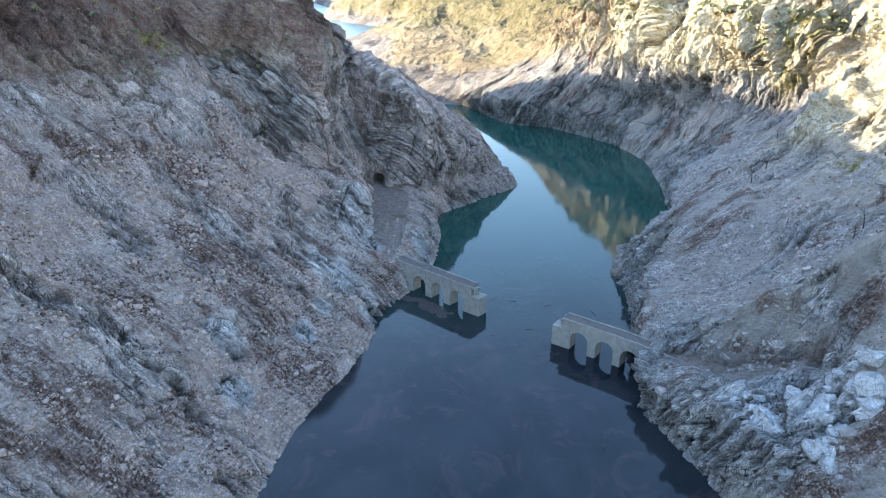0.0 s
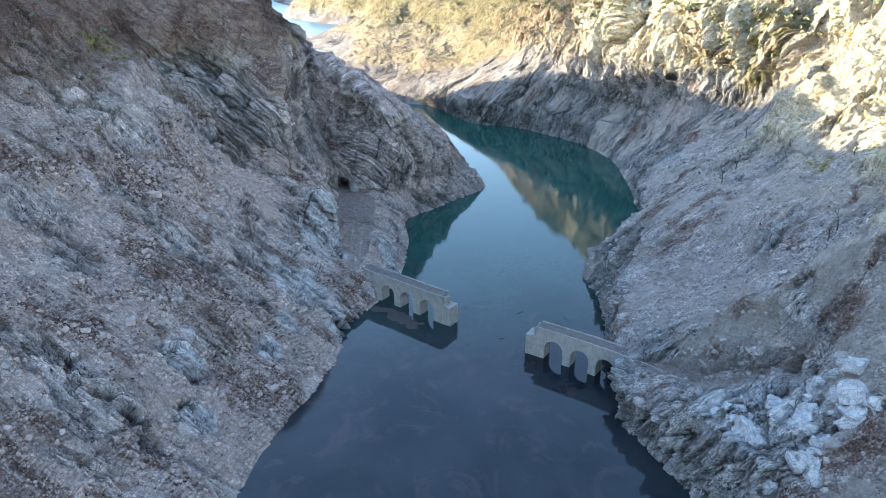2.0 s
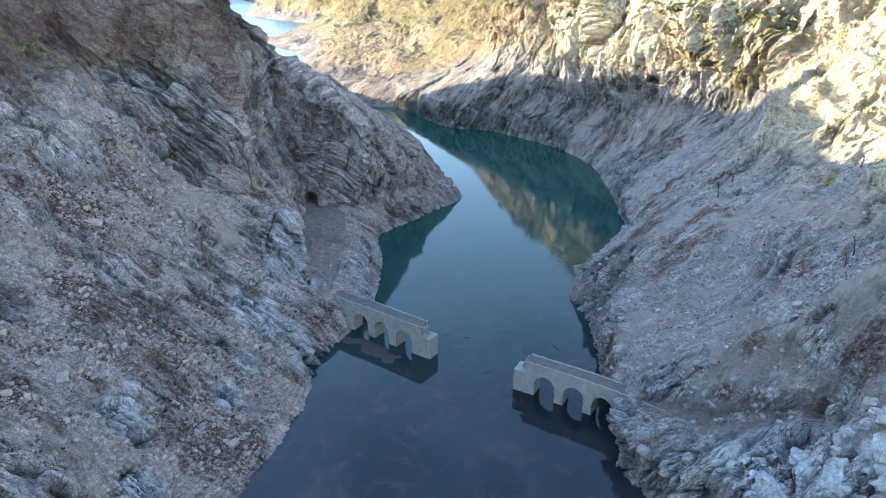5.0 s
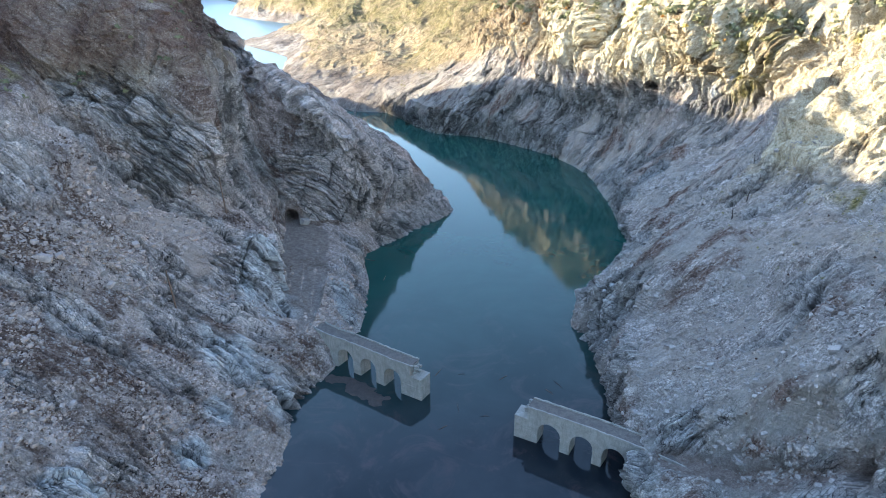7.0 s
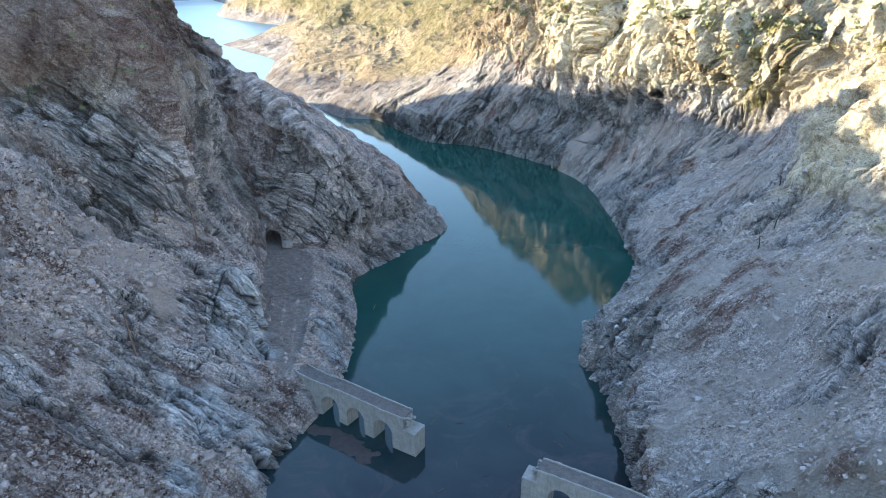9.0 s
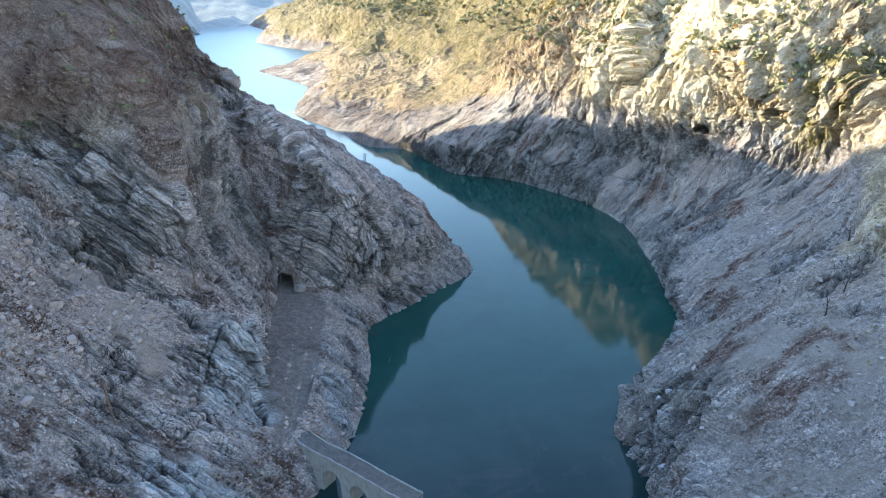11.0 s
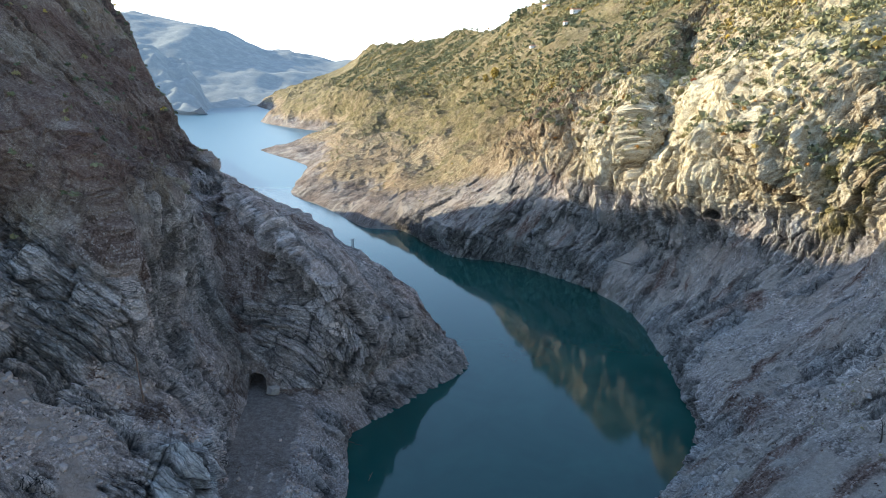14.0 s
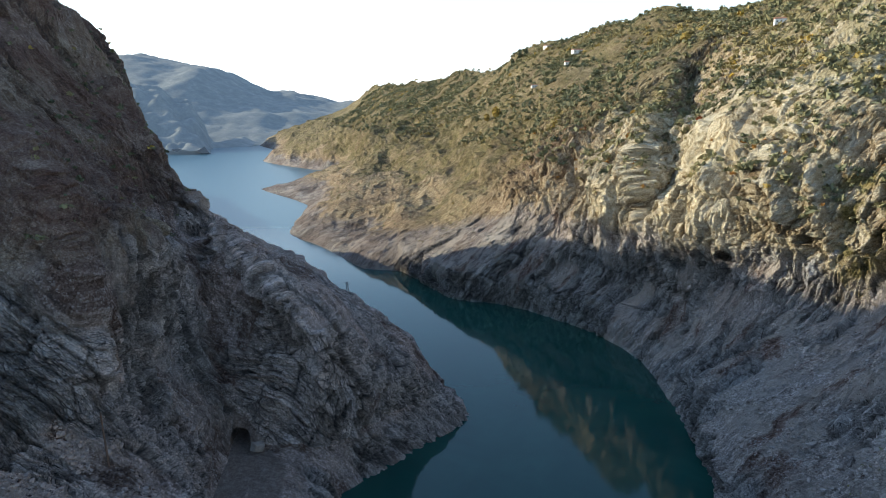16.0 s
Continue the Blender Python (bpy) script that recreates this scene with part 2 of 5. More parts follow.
    col = mix(N, L, attribute(N, "grass"), col, ramp(N, L, loose, [(0.35, (0.07, 0.065, 0.02)), (0.5, (0.19, 0.16, 0.055)), (0.7, (0.36, 0.29, 0.13))]))
    # near-black in joints, ledges and cracks paints the occlusion that bump lacks
    col = mix(N, L, joint, col, (0.045, 0.041, 0.04))
    col = mix(N, L, attribute(N, "crack"), col, (0.05, 0.045, 0.043))
    L.new(col, bsdf.inputs["Base Color"])
    bsdf.inputs["Roughness"].default_value = 0.92
    bsdf.inputs["Specular IOR Level"].default_value = 0.2
    h = total((fine, 0.95), (mid, 0.95), (maths(N, L, "MULTIPLY", gravel.outputs["Distance"], calm), -0.45), (maths(N, L, "MULTIPLY", grit.outputs["Distance"], calm), -0.2), (maths(N, L, "MULTIPLY", red[0], rocky), 0.5), (maths(N, L, "MULTIPLY", red[1], rocky), 0.3), (joint, -0.7),
              (maths(N, L, "MULTIPLY", strata[0], bedded_rock), 0.4), (maths(N, L, "MULTIPLY", strata[1], bedded_rock), 0.25),
              (maths(N, L, "MULTIPLY", wave.outputs["Fac"], attribute(N, "ripple")), 0.5))
    bump(N, L, bsdf, h, 1.0, 1.1)
    return m


def water_material():
    m, N, L, bsdf = shader("lake_water")
    geo = N.new("ShaderNodeNewGeometry")
    pos = geo.outputs["Position"]
    sep = N.new("ShaderNodeSeparateXYZ")
    L.new(pos, sep.inputs[0])
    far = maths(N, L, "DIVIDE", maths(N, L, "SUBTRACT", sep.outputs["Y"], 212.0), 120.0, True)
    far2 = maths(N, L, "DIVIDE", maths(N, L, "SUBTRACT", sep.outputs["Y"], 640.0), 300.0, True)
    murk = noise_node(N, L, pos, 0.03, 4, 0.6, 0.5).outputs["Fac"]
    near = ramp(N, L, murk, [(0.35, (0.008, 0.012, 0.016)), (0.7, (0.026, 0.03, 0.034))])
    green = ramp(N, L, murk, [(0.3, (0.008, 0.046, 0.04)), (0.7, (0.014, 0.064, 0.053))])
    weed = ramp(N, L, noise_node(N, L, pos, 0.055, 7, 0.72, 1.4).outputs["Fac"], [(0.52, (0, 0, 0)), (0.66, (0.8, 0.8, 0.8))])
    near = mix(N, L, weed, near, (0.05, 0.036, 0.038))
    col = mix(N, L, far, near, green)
    # beyond y 640 a lighter blue base stands in for reflected sky
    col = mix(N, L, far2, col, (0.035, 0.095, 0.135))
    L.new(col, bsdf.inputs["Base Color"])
    L.new(maths(N, L, "ADD", maths(N, L, "MULTIPLY", far2, 0.24), 0.05), bsdf.inputs["Roughness"])
    bsdf.inputs["IOR"].default_value = 1.333
    h = noise_node(N, L, pos, 0.6, 4, 0.55).outputs["Fac"]
    bump(N, L, bsdf, h, 0.05, 0.25)
    return m


def concrete_material(name, base, dark, courses=0.0):
    """Old masonry or silt: stained, with runs of dirt and, where wanted, the joints of its courses."""
    m, N, L, bsdf = shader(name)
    pos = N.new("ShaderNodeTexCoord").outputs["Object"]
    a = noise_node(N, L, pos, 0.5, 8, 0.7, 0.4).outputs["Fac"]
    b = noise_node(N, L, pos, 5.0, 8, 0.75).outputs["Fac"]
    runs = N.new("ShaderNodeMapping")
    runs.inputs["Scale"].default_value = (1.6, 1.6, 0.16)
    L.new(pos, runs.inputs["Vector"])
    streak = noise_node(N, L, runs.outputs[0], 1.0, 6, 0.7).outputs["Fac"]
    col = mix(N, L, 0.5, ramp(N, L, a, [(0.35, dark), (0.6, base)]), ramp(N, L, b, [(0.35, dark), (0.65, base)]))
    col = mix(N, L, ramp(N, L, streak, [(0.5, (0, 0, 0)), (0.68, (0.7, 0.7, 0.7))]), col, dark)
    h = b
    if courses:
        w = N.new("ShaderNodeTexWave")
        w.bands_direction, w.wave_profile = "Z", "SAW"
        w.inputs["Scale"].default_value, w.inputs["Distortion"].default_value = courses, 0.25
        L.new(pos, w.inputs["Vector"])
        line = ramp(N, L, w.outputs["Fac"], [(0.0, (1, 1, 1)), (0.12, (0, 0, 0))])
        col = mix(N, L, maths(N, L, "MULTIPLY", line, 0.5), col, dark)
        h = maths(N, L, "SUBTRACT", b, maths(N, L, "MULTIPLY", line, 0.5))
    L.new(col, bsdf.inputs["Base Color"])
    bsdf.inputs["Roughness"].default_value = 0.9
    bump(N, L, bsdf, h, 0.6, 0.12)
    return m


ROCK = rock_material("broken_limestone")
WATER = water_material()
MASONRY = concrete_material("pale_masonry", (0.37, 0.35, 0.31), (0.17, 0.16, 0.14), 0.38)
DECKING = concrete_material("silted_deck", (0.17, 0.145, 0.125), (0.06, 0.05, 0.045))


def mesh_object(name, verts, faces, material, parent=None, smooth=False):
    me = bpy.data.meshes.new(name)
    verts, faces = np.asarray(verts, np.float32), np.asarray(faces, np.int32)
    me.vertices.add(len(verts))
    me.vertices.foreach_set("co", verts.ravel())
    k = faces.shape[1]
    me.loops.add(faces.size)
    me.loops.foreach_set("vertex_index", faces.ravel())
    me.polygons.add(len(faces))
    me.polygons.foreach_set("loop_start", np.arange(0, faces.size, k, dtype=np.int32))
    me.polygons.foreach_set("use_smooth", np.full(len(faces), smooth))
    me.update(calc_edges=True)
    me.materials.append(material)
    ob = new(name, me)
    if parent is not None:
        ob.parent = parent
    return ob


def part(name, bm, material, parent, label=""):
    me = bpy.data.meshes.new(name)
    bm.normal_update()
    bm.to_mesh(me)
    bm.free()
    me.materials.append(material)
    ob = new(name, me)
    ob.parent = parent
    if label:
        ob["label"] = label
    return ob


# ---- the gorge: two banks, each lofted through sections that climb from below the water ----
def catmull(ctrl, counts):
    """A smooth curve through ctrl (along axis 0), with counts[i] steps between ctrl[i] and ctrl[i + 1]."""
    ctrl = np.asarray(ctrl, np.float64)
    tan = np.zeros_like(ctrl)
    tan[1:-1] = (ctrl[2:] - ctrl[:-2]) * 0.5
    tan[0], tan[-1] = ctrl[1] - ctrl[0], ctrl[-1] - ctrl[-2]
    a, b = ctrl[1:] - ctrl[:-1], np.abs(ctrl[1:] - ctrl[:-1])
    out = []
    for k, n in enumerate(counts):
        lim = b[k] * 1.5
        t0, t1 = np.clip(tan[k], -lim, lim), np.clip(tan[k + 1], -lim, lim)
        for s in np.arange(n) / n:
            out.append((2 * s**3 - 3 * s**2 + 1) * ctrl[k] + (s**3 - 2 * s**2 + s) * t0 + (3 * s**2 - 2 * s**3) * ctrl[k + 1] + (s**3 - s**2) * t1)
    out.append(ctrl[-1])
    return np.array(out)


def loft(sections, heights, step, fine):
    """Grid of places through the sections. fine: the first and last section of the stretch with close steps."""
    n = len(sections)
    c = np.zeros((n, len(heights), 3))
    for i, s in enumerate(sections):
        c[i, :, :2] = s
        c[i, :, 2] = heights
    low = slice(1, 8)
    along = [np.linalg.norm(c[i + 1, low] - c[i, low], axis=1).max() for i in range(n - 1)]
    pace = [step if fine[0] <= i < fine[1] else step * (2.4 if fine[1] <= i < fine[1] + 5 else 8) for i in range(n - 1)]
    counts = [max(2, int(d / k)) for d, k in zip(along, pace)]
    rise = [np.median(np.linalg.norm(c[fine[0]:fine[1] + 1, j + 1] - c[fine[0]:fine[1] + 1, j], axis=1)) for j in range(len(heights) - 1)]
    ups = [max(2, int(r / (step if j < 8 else step * 2.5))) for j, r in enumerate(rise)]
    g = catmull(c, counts)
    g = catmull(np.swapaxes(g, 0, 1), ups)
    return np.swapaxes(g, 0, 1), np.concatenate([[0], np.cumsum(counts)]), np.concatenate([[0], np.cumsum(ups)])


def grid_normals(g):
    du, dv = np.gradient(g, axis=0), np.gradient(g, axis=1)
    n = np.cross(du, dv)
    return n / np.maximum(np.linalg.norm(n, axis=2, keepdims=True), 1e-9)


def spots(p, places, rag):
    """How much each place lies within one of the (x, y, radius) spots, 0 to 1, with a ragged edge."""
    out = np.zeros(len(p), np.float32)
    for x, y, r in places:
        d = np.hypot(p[:, 0] - x, p[:, 1] - y) / r
        out = np.maximum(out, np.clip((1.0 - d + rag) * 3.0, 0, 1))
    return out


def carve(g, path, half, wall):
    """Cut a level way through a grid of places: path of (x, y, z), its half width, and how steeply its sides rise."""
    best, wide = np.full(g.shape[:2], 1e9), np.full(g.shape[:2], 1e9)
    for (x0, y0, z0), (x1, y1, z1) in zip(path, path[1:]):
        dx, dy = x1 - x0, y1 - y0
        s = np.clip(((g[..., 0] - x0) * dx + (g[..., 1] - y0) * dy) / (dx * dx + dy * dy), 0, 1)
        d = np.hypot(g[..., 0] - x0 - s * dx, g[..., 1] - y0 - s * dy)
        wide = np.minimum(wide, d)
        best = np.minimum(best, z0 + s * (z1 - z0) + np.maximum(0, d - half) * wall)
    g[..., 2] = np.minimum(g[..., 2], best)
    close = wide < half + 12
    for _ in range(6):
        z = g[..., 2]
        m = z.copy()
        m[1:-1, 1:-1] = (z[:-2, 1:-1] + z[2:, 1:-1] + z[1:-1, :-2] + z[1:-1, 2:] + z[1:-1, 1:-1] * 2) / 6
        g[..., 2] = np.where(close, m, z)
    return np.clip((half + 2.5 - wide) / 2.5, 0, 1).astype(np.float32)


def hollow(q, x, y, z, bearing, width, height, depth, lift=0.0):
    """Push the places within an arched mouth inward along a bearing: tunnel mouths and caves. Gives which places moved."""
    c, s = math.cos(radians(bearing)), math.sin(radians(bearing))
    rx, ry = q[:, 0] - x, q[:, 1] - y
    along, side, up = rx * c + ry * s, -rx * s + ry * c, q[:, 2] - z
    half = width / 2
    roof = height - half + np.sqrt(np.maximum(0, half * half - side * side)) if height > half else height * np.sqrt(np.maximum(0, 1 - (side / half) ** 2))
    inside = (np.abs(side) < half) & (up > -0.3) & (up < roof) & (np.abs(along) < width * 1.6)
    q[inside, 0] += c * depth
    q[inside, 1] += s * depth
    q[inside, 2] += lift
    return inside


def bank(name, g, flat, outcrops, soils, whites, grasses, sands, waterline, seed, facing, beds, mouths, warmth, relief=1.0, spires=(), rocky=-0.2, darks=()):
    """One bank as a mesh: the lofted form broken into slabs, blocks and scree along its beds."""
    nu, nv = g.shape[:2]
    n = grid_normals(g).reshape(-1, 3) * facing
    p = g.reshape(-1, 3)
    p = p.astype(np.float32)
    n = n.astype(np.float32)
    rag = fbm(p, 9.0, 3, 77) * 0.55
    keep = 1.0 - flat.reshape(-1)
    for mouth in mouths[:1]:
        keep = keep * (1 - 0.8 * np.exp(-((p[:, 0] - mouth[0]) ** 2 + (p[:, 1] - mouth[1]) ** 2 + (p[:, 2] - mouth[2] - 2) ** 2) / 36.0)).astype(np.float32)
    b = (np.array(beds) / np.linalg.norm(beds)).astype(np.float32)
    fall = np.array([-facing * 0.8, 0.0, 0.6], np.float32)
    fall = fall - b * (fall @ b)
    fall = fall / np.linalg.norm(fall)
    basis = np.stack([fall / 2.1, np.cross(b, fall), b / 0.8], 1)
    wob = np.stack([fbm(p, 16.0, 3, seed + 30 + k) for k in range(3)], 1)
    s = (p + wob * 2.2) @ basis
    slope = 1.0 - np.abs(n[:, 2])
    stretched = (p + wob * 8.0) @ np.stack([fall / 2.6, np.cross(b, fall), b / 0.8], 1)
    rough = np.clip(fbm(stretched, 17.0, 4, seed) * 6.0 + (slope - 0.33) * 4.4 + rocky, 0, 1)
    rough = (np.maximum(rough, spots(p, outcrops, rag)) * np.clip(1 - (p[:, 1] - 650.0) / 150.0, 0.45, 1)).astype(np.float32)
    sandy = spots(p, sands, rag).astype(np.float32)
    rough = rough * (1 - sandy)
    dark = spots(p, darks, rag) * np.clip(0.75 + fbm(p, 12.0, 3, seed + 33), 0, 1) * np.clip((100.0 - p[:, 2]) / 12.0, 0, 1)     # slate-dark stained cliff
    # buttresses and gullies down the cliffs
    steep = np.clip((slope - 0.34) * 4.0, 0, 1)
    flute = fbm((p + wob * 6.0) * np.array([1.0, 1.0, 0.28]), 15.0, 4, seed + 14, True)
    p_z = p[:, 2]
    hills = fbm(p, 130.0, 3, seed + 16) * np.clip((p[:, 2] - 110.0) / 60.0, 0, 1) * 26.0
    crag = np.clip(1 - np.abs(p[:, 2] - 96.0) / 46.0, 0, 1) * fbm(p * np.array([1, 1, 0.5]), 46.0, 4, seed + 18, True) * 9.0 * relief
    f0, e0 = facets((p + wob * 9.0) * np.array([1.0, 1.0, 0.4], np.float32), 9.0, seed + 19)
    ribs = fbm((p + wob * 8.0) * np.array([1.0, 1.0, 0.45]), 21.0, 5, seed + 21, True)
    cliffs = np.clip((p_z - 52.0) / 18.0, 0, 1) * np.clip((150.0 - p_z) / 40.0, 0, 1) * np.clip(1 - (p[:, 1] - 680.0) / 120.0, 0, 1)
    crag = crag + (ribs * 7.5 + f0 * 2.0 - np.clip(1 - e0 / 0.08, 0, 1) * 0.7) * cliffs * (relief - 0.4)
    distant = np.clip((p[:, 1] - 640.0) / 120.0, 0, 1)
    crag = crag + distant * np.clip(p_z / 14.0, 0, 1) * np.clip((110.0 - p_z) / 40.0, 0, 1) * fbm((p + wob * 10.0) * np.array([1.0, 0.6, 1.0]), 55.0, 4, seed + 22, True) * 12.0
    broad = fbm(p, 46.0, 4, seed + 10) * 3.6 + steep * flute * 3.4 * relief + hills + crag
    f1, e1 = facets(s, 10.0, seed + 20)
    f2, e2 = facets(s, 4.4, seed + 40)
    f3, e3 = facets(s, 1.9, seed + 50)
    slab = s[:, 2] / 2.2 + fbm(p, 14.0, 3, seed + 60) * 1.8
    ledge = (slab - np.floor(slab)) ** 3
    bench = s[:, 2] / 7.0 + fbm(p, 30.0, 3, seed + 61) * 1.6
    bench = bench - np.floor(bench)
    patch = np.clip(fbm(p, 34.0, 3, seed + 65) * 3.0 + 0.6, 0.1, 1.0)
    grain = fbm((p + wob * 3.0) @ np.stack([fall / 2.4, np.cross(b, fall), b / 0.7], 1), 2.6, 4, seed + 68)
    d = broad + rough * (0.5 + f1 * 2.6 * patch + f2 * 1.25 * (0.35 + 0.65 * patch) - (ledge * 1.1 + bench**2 * 2.2) * (1 - np.clip(cliffs * (relief - 0.7) * 1.3, 0, 1)) + f3 * 0.5 + grain * 0.2)
    d = d + (1 - rough) * (fbm(p, 7.0, 3, seed + 70) * 0.9 + np.clip(f2 - 0.12, 0, 1) * 1.6 * patch + np.clip(f3 - 0.15, 0, 1) * 0.9 + grain * 0.16)
    d = d - np.clip(1 - e1 / 0.06, 0, 1) * rough * 1.3 - np.clip(1 - e2 / 0.08, 0, 1) * rough * 0.6
    d = d + value_noise(p / 0.9, seed + 72) * 0.07 * (0.3 + rough)
    d = broad + (d - broad) * np.clip(1 - (p[:, 1] - 640.0) / 160.0, 0.45, 1)
    low = np.clip((p[:, 2] + 4.0) / 8.0, 0.45, 1.0)
    q = p + n * (d * (keep * 0.95 + 0.05) * low)[:, None]
    soil = np.clip(fbm(stretched, 11.0, 4, seed + 80) * 4.5 - 0.75 + warmth * 1.0, 0, 1) * (1 - 0.75 * rough)
    soil = np.maximum(soil, spots(p, soils, rag) * np.clip(fbm(stretched, 5.0, 4, seed + 85) * 4.0 + 0.6, 0, 1)) * np.clip(1.1 - rough * 0.85, 0, 1)
    # where cracks and ledges cut deep: a mask for shade painted there
    crack = np.clip(1 - e2 / 0.09, 0, 1) * rough * 0.6 * patch + np.clip(1 - e1 / 0.05, 0, 1) * rough * 0.8 + np.clip(ledge * 6 - 5, 0, 1) * rough * 0.5 * (1 - cliffs)
    # past y 560 the tone drops, painting in shade the far bank lacks
    tone = 0.5 + rough * (f1 * 0.30 + f2 * 0.2) + grain * 0.5 + fbm(p, 20.0, 3, seed + 88) * 0.22 + f3 * 0.12 - np.clip((p[:, 1] - 560.0) / 110.0, 0, 1) * 0.6 - dark * 0.42
    white = spots(p, whites, rag) * np.clip(0.55 + 0.45 * rough, 0, 1) * np.clip(0.85 + grain * 0.9, 0, 1)
    grass = spots(p, grasses, rag) * np.clip(fbm(p, 6.0, 3, seed + 95) * 2.5 + 0.5, 0, 1)
    if facing < 0:
        meadow = np.clip((p_z - 106.0 + fbm(p, 50.0, 3, seed + 97) * 22.0) / 14.0, 0, 1) * np.clip(1.15 - slope * 2.6, 0, 1)
        shore = np.clip((p[:, 1] - 660.0) / 120.0, 0, 1) * np.clip((p_z - 34.0 + fbm(p, 60.0, 4, seed + 98) * 40.0) / 18.0, 0, 0.75)
        grass = np.maximum(grass, np.maximum(meadow, shore) * np.clip(0.75 + fbm(p, 9.0, 3, seed + 99) * 0.8, 0, 1))
        soil = np.maximum(soil * np.clip(1 - (p[:, 1] - 600.0) / 100.0, 0.3, 1), distant * np.clip(fbm(p, 26.0, 4, seed + 96) * 2.0 + 0.4, 0.1, 0.55))
    for x, y, radius, tall in spires:
        q[:, 2] += tall * np.exp(-((q[:, 0] - x) ** 2 + (q[:, 1] - y) ** 2) / radius**2)
    for mouth in mouths:
        hollow(q, *mouth)
    ripple = np.clip(1.3 - p[:, 2] / 65.0, 0, 1) * (1 - rough) * np.clip(fbm(p, 24.0, 3, seed + 93) * 3.0 + 0.45, 0, 1) * (1.0 if facing > 0 else 0.55)
    k = np.arange(nu * nv).reshape(nu, nv)
    quads = np.stack([k[:-1, :-1], k[1:, :-1], k[1:, 1:], k[:-1, 1:]], -1).reshape(-1, 4)
    if facing < 0:
        quads = quads[:, ::-1]
    ob = mesh_object(name, q, quads, ROCK)
    for key, val in (("outcrop", rough), ("soil", soil * keep), ("crack", np.clip(crack, 0, 1) * keep * (1 - 0.5 * cliffs)), ("white", white), ("grass", grass), ("ripple", ripple * keep), ("silt", np.clip((1 - keep) * 1.3 + rag * 0.9 - 0.25, 0, 1) * (keep < 0.8)), ("tone", np.clip(tone, 0, 1)), ("warmth", np.clip((warmth + fbm(p, 45.0, 2, seed + 91) * 0.4) * (1 - 0.7 * dark), 0, 1)), ("sandy", sandy * 0.9), ("waterline", waterline - (np.clip((p[:, 1] - 610.0) / 140.0, 0, 1) * 46.0 if facing < 0 else np.zeros(len(p))))):
        ob.data.attributes.new(key, "FLOAT", "POINT").data.foreach_set("value", val.astype(np.float32))
    ob.data.attributes.new("bedding", "FLOAT_VECTOR", "POINT").data.foreach_set("vector", (s + wob * 1.5).astype(np.float32).ravel())
    return ob, q, rough, n


LEFT_Z = [-10, 0, 9, 12, 13, 32, 58, 92, 125, 175, 225]
LEFT = []     # each section climbs from the lake bed inland, one place for each height
LEFT.append([(-63, -250), (-75, -250), (-87.4, -250), (-94.6, -250), (-95.4, -250), (-117, -250), (-149.4, -250), (-191.9, -250.1), (-233.8, -250.1), (-299.2, -250), (-394.8, -250)])
LEFT.append([(-50, 20), (-62, 20), (-73, 20), (-80.7, 20.1), (-82.2, 20.1), (-104.8, 20.1), (-136.6, 20), (-178.9, 19.9), (-220.9, 19.9), (-286.4, 19.9), (-381.9, 20)])
LEFT.append([(-42, 91.6), (-54, 92), (-64.1, 92.3), (-72.1, 92.7), (-75.4, 92.9), (-97.1, 93.6), (-128.8, 94.6), (-171.4, 96.1), (-213.5, 97.5), (-278.7, 99.8), (-373.8, 103.2)])
LEFT.append([(-38, 137.2), (-50, 138), (-59.7, 138.6), (-65.2, 138.9), (-71, 140), (-89.5, 140.7), (-123.6, 143.2), (-167.4, 146.5), (-209.3, 149.6), (-272.4, 154), (-369.3, 160.4)])
LEFT.append([(-30, 174.2), (-42.1, 175), (-54, 176.2), (-57, 176), (-58.5, 176), (-81.4, 177.4), (-118.4, 181.2), (-158.4, 185.2), (-187.2, 188), (-213.9, 189.3), (-241.5, 188.9)])
LEFT.append([(-21, 202), (-31, 203), (-45.3, 204.8), (-51.9, 205.2), (-54, 205.6), (-73, 207), (-112.6, 214.5), (-152.1, 219.8), (-177.6, 222), (-196.2, 222.3), (-214.9, 222.3)])
LEFT.append([(-16, 237.7), (-24, 238), (-34, 238.4), (-37.5, 237.9), (-39, 237.6), (-64.3, 240.3), (-96.3, 244), (-149.6, 251.3), (-173.3, 249.3), (-191.8, 246.6), (-209.3, 244.6)])
LEFT.append([(-8, 256), (-15, 259), (-20, 262), (-23, 266), (-27.3, 263), (-57, 270), (-86, 270), (-124, 279.4), (-159.4, 289.8), (-178.4, 294.2), (-196.9, 300.3)])
LEFT.append([(4, 290), (-5, 291), (-13.1, 293), (-20, 291), (-34.9, 289), (-38, 287), (-84, 297), (-116, 312), (-140, 325), (-167.5, 332.2), (-194.4, 340.4)])
LEFT.append([(8, 318), (-1, 319), (-10, 318), (-19.1, 318.1), (-37, 312), (-42, 313), (-57, 312), (-67, 321), (-84, 334), (-135.5, 356), (-193.4, 366)])
LEFT.append([(5, 342), (-3, 344), (-9, 344), (-19.4, 347.2), (-39, 345), (-48, 344), (-60, 346), (-64, 347), (-101, 357), (-144.9, 369.1), (-241.4, 382.4)])
LEFT.append([(5, 349), (-3, 351), (-9, 352), (-26, 362), (-37, 363.9), (-43.2, 368), (-55, 396), (-78, 411), (-99.7, 419.5), (-138.6, 419.9), (-175, 436)])
LEFT.append([(5, 354), (-2, 358), (-7, 362), (-12, 363), (-13.1, 364.1), (-21.5, 366), (-26.2, 383.1), (-68.4, 424.4), (-92.9, 434.6), (-133.3, 437.8), (-165, 448)])
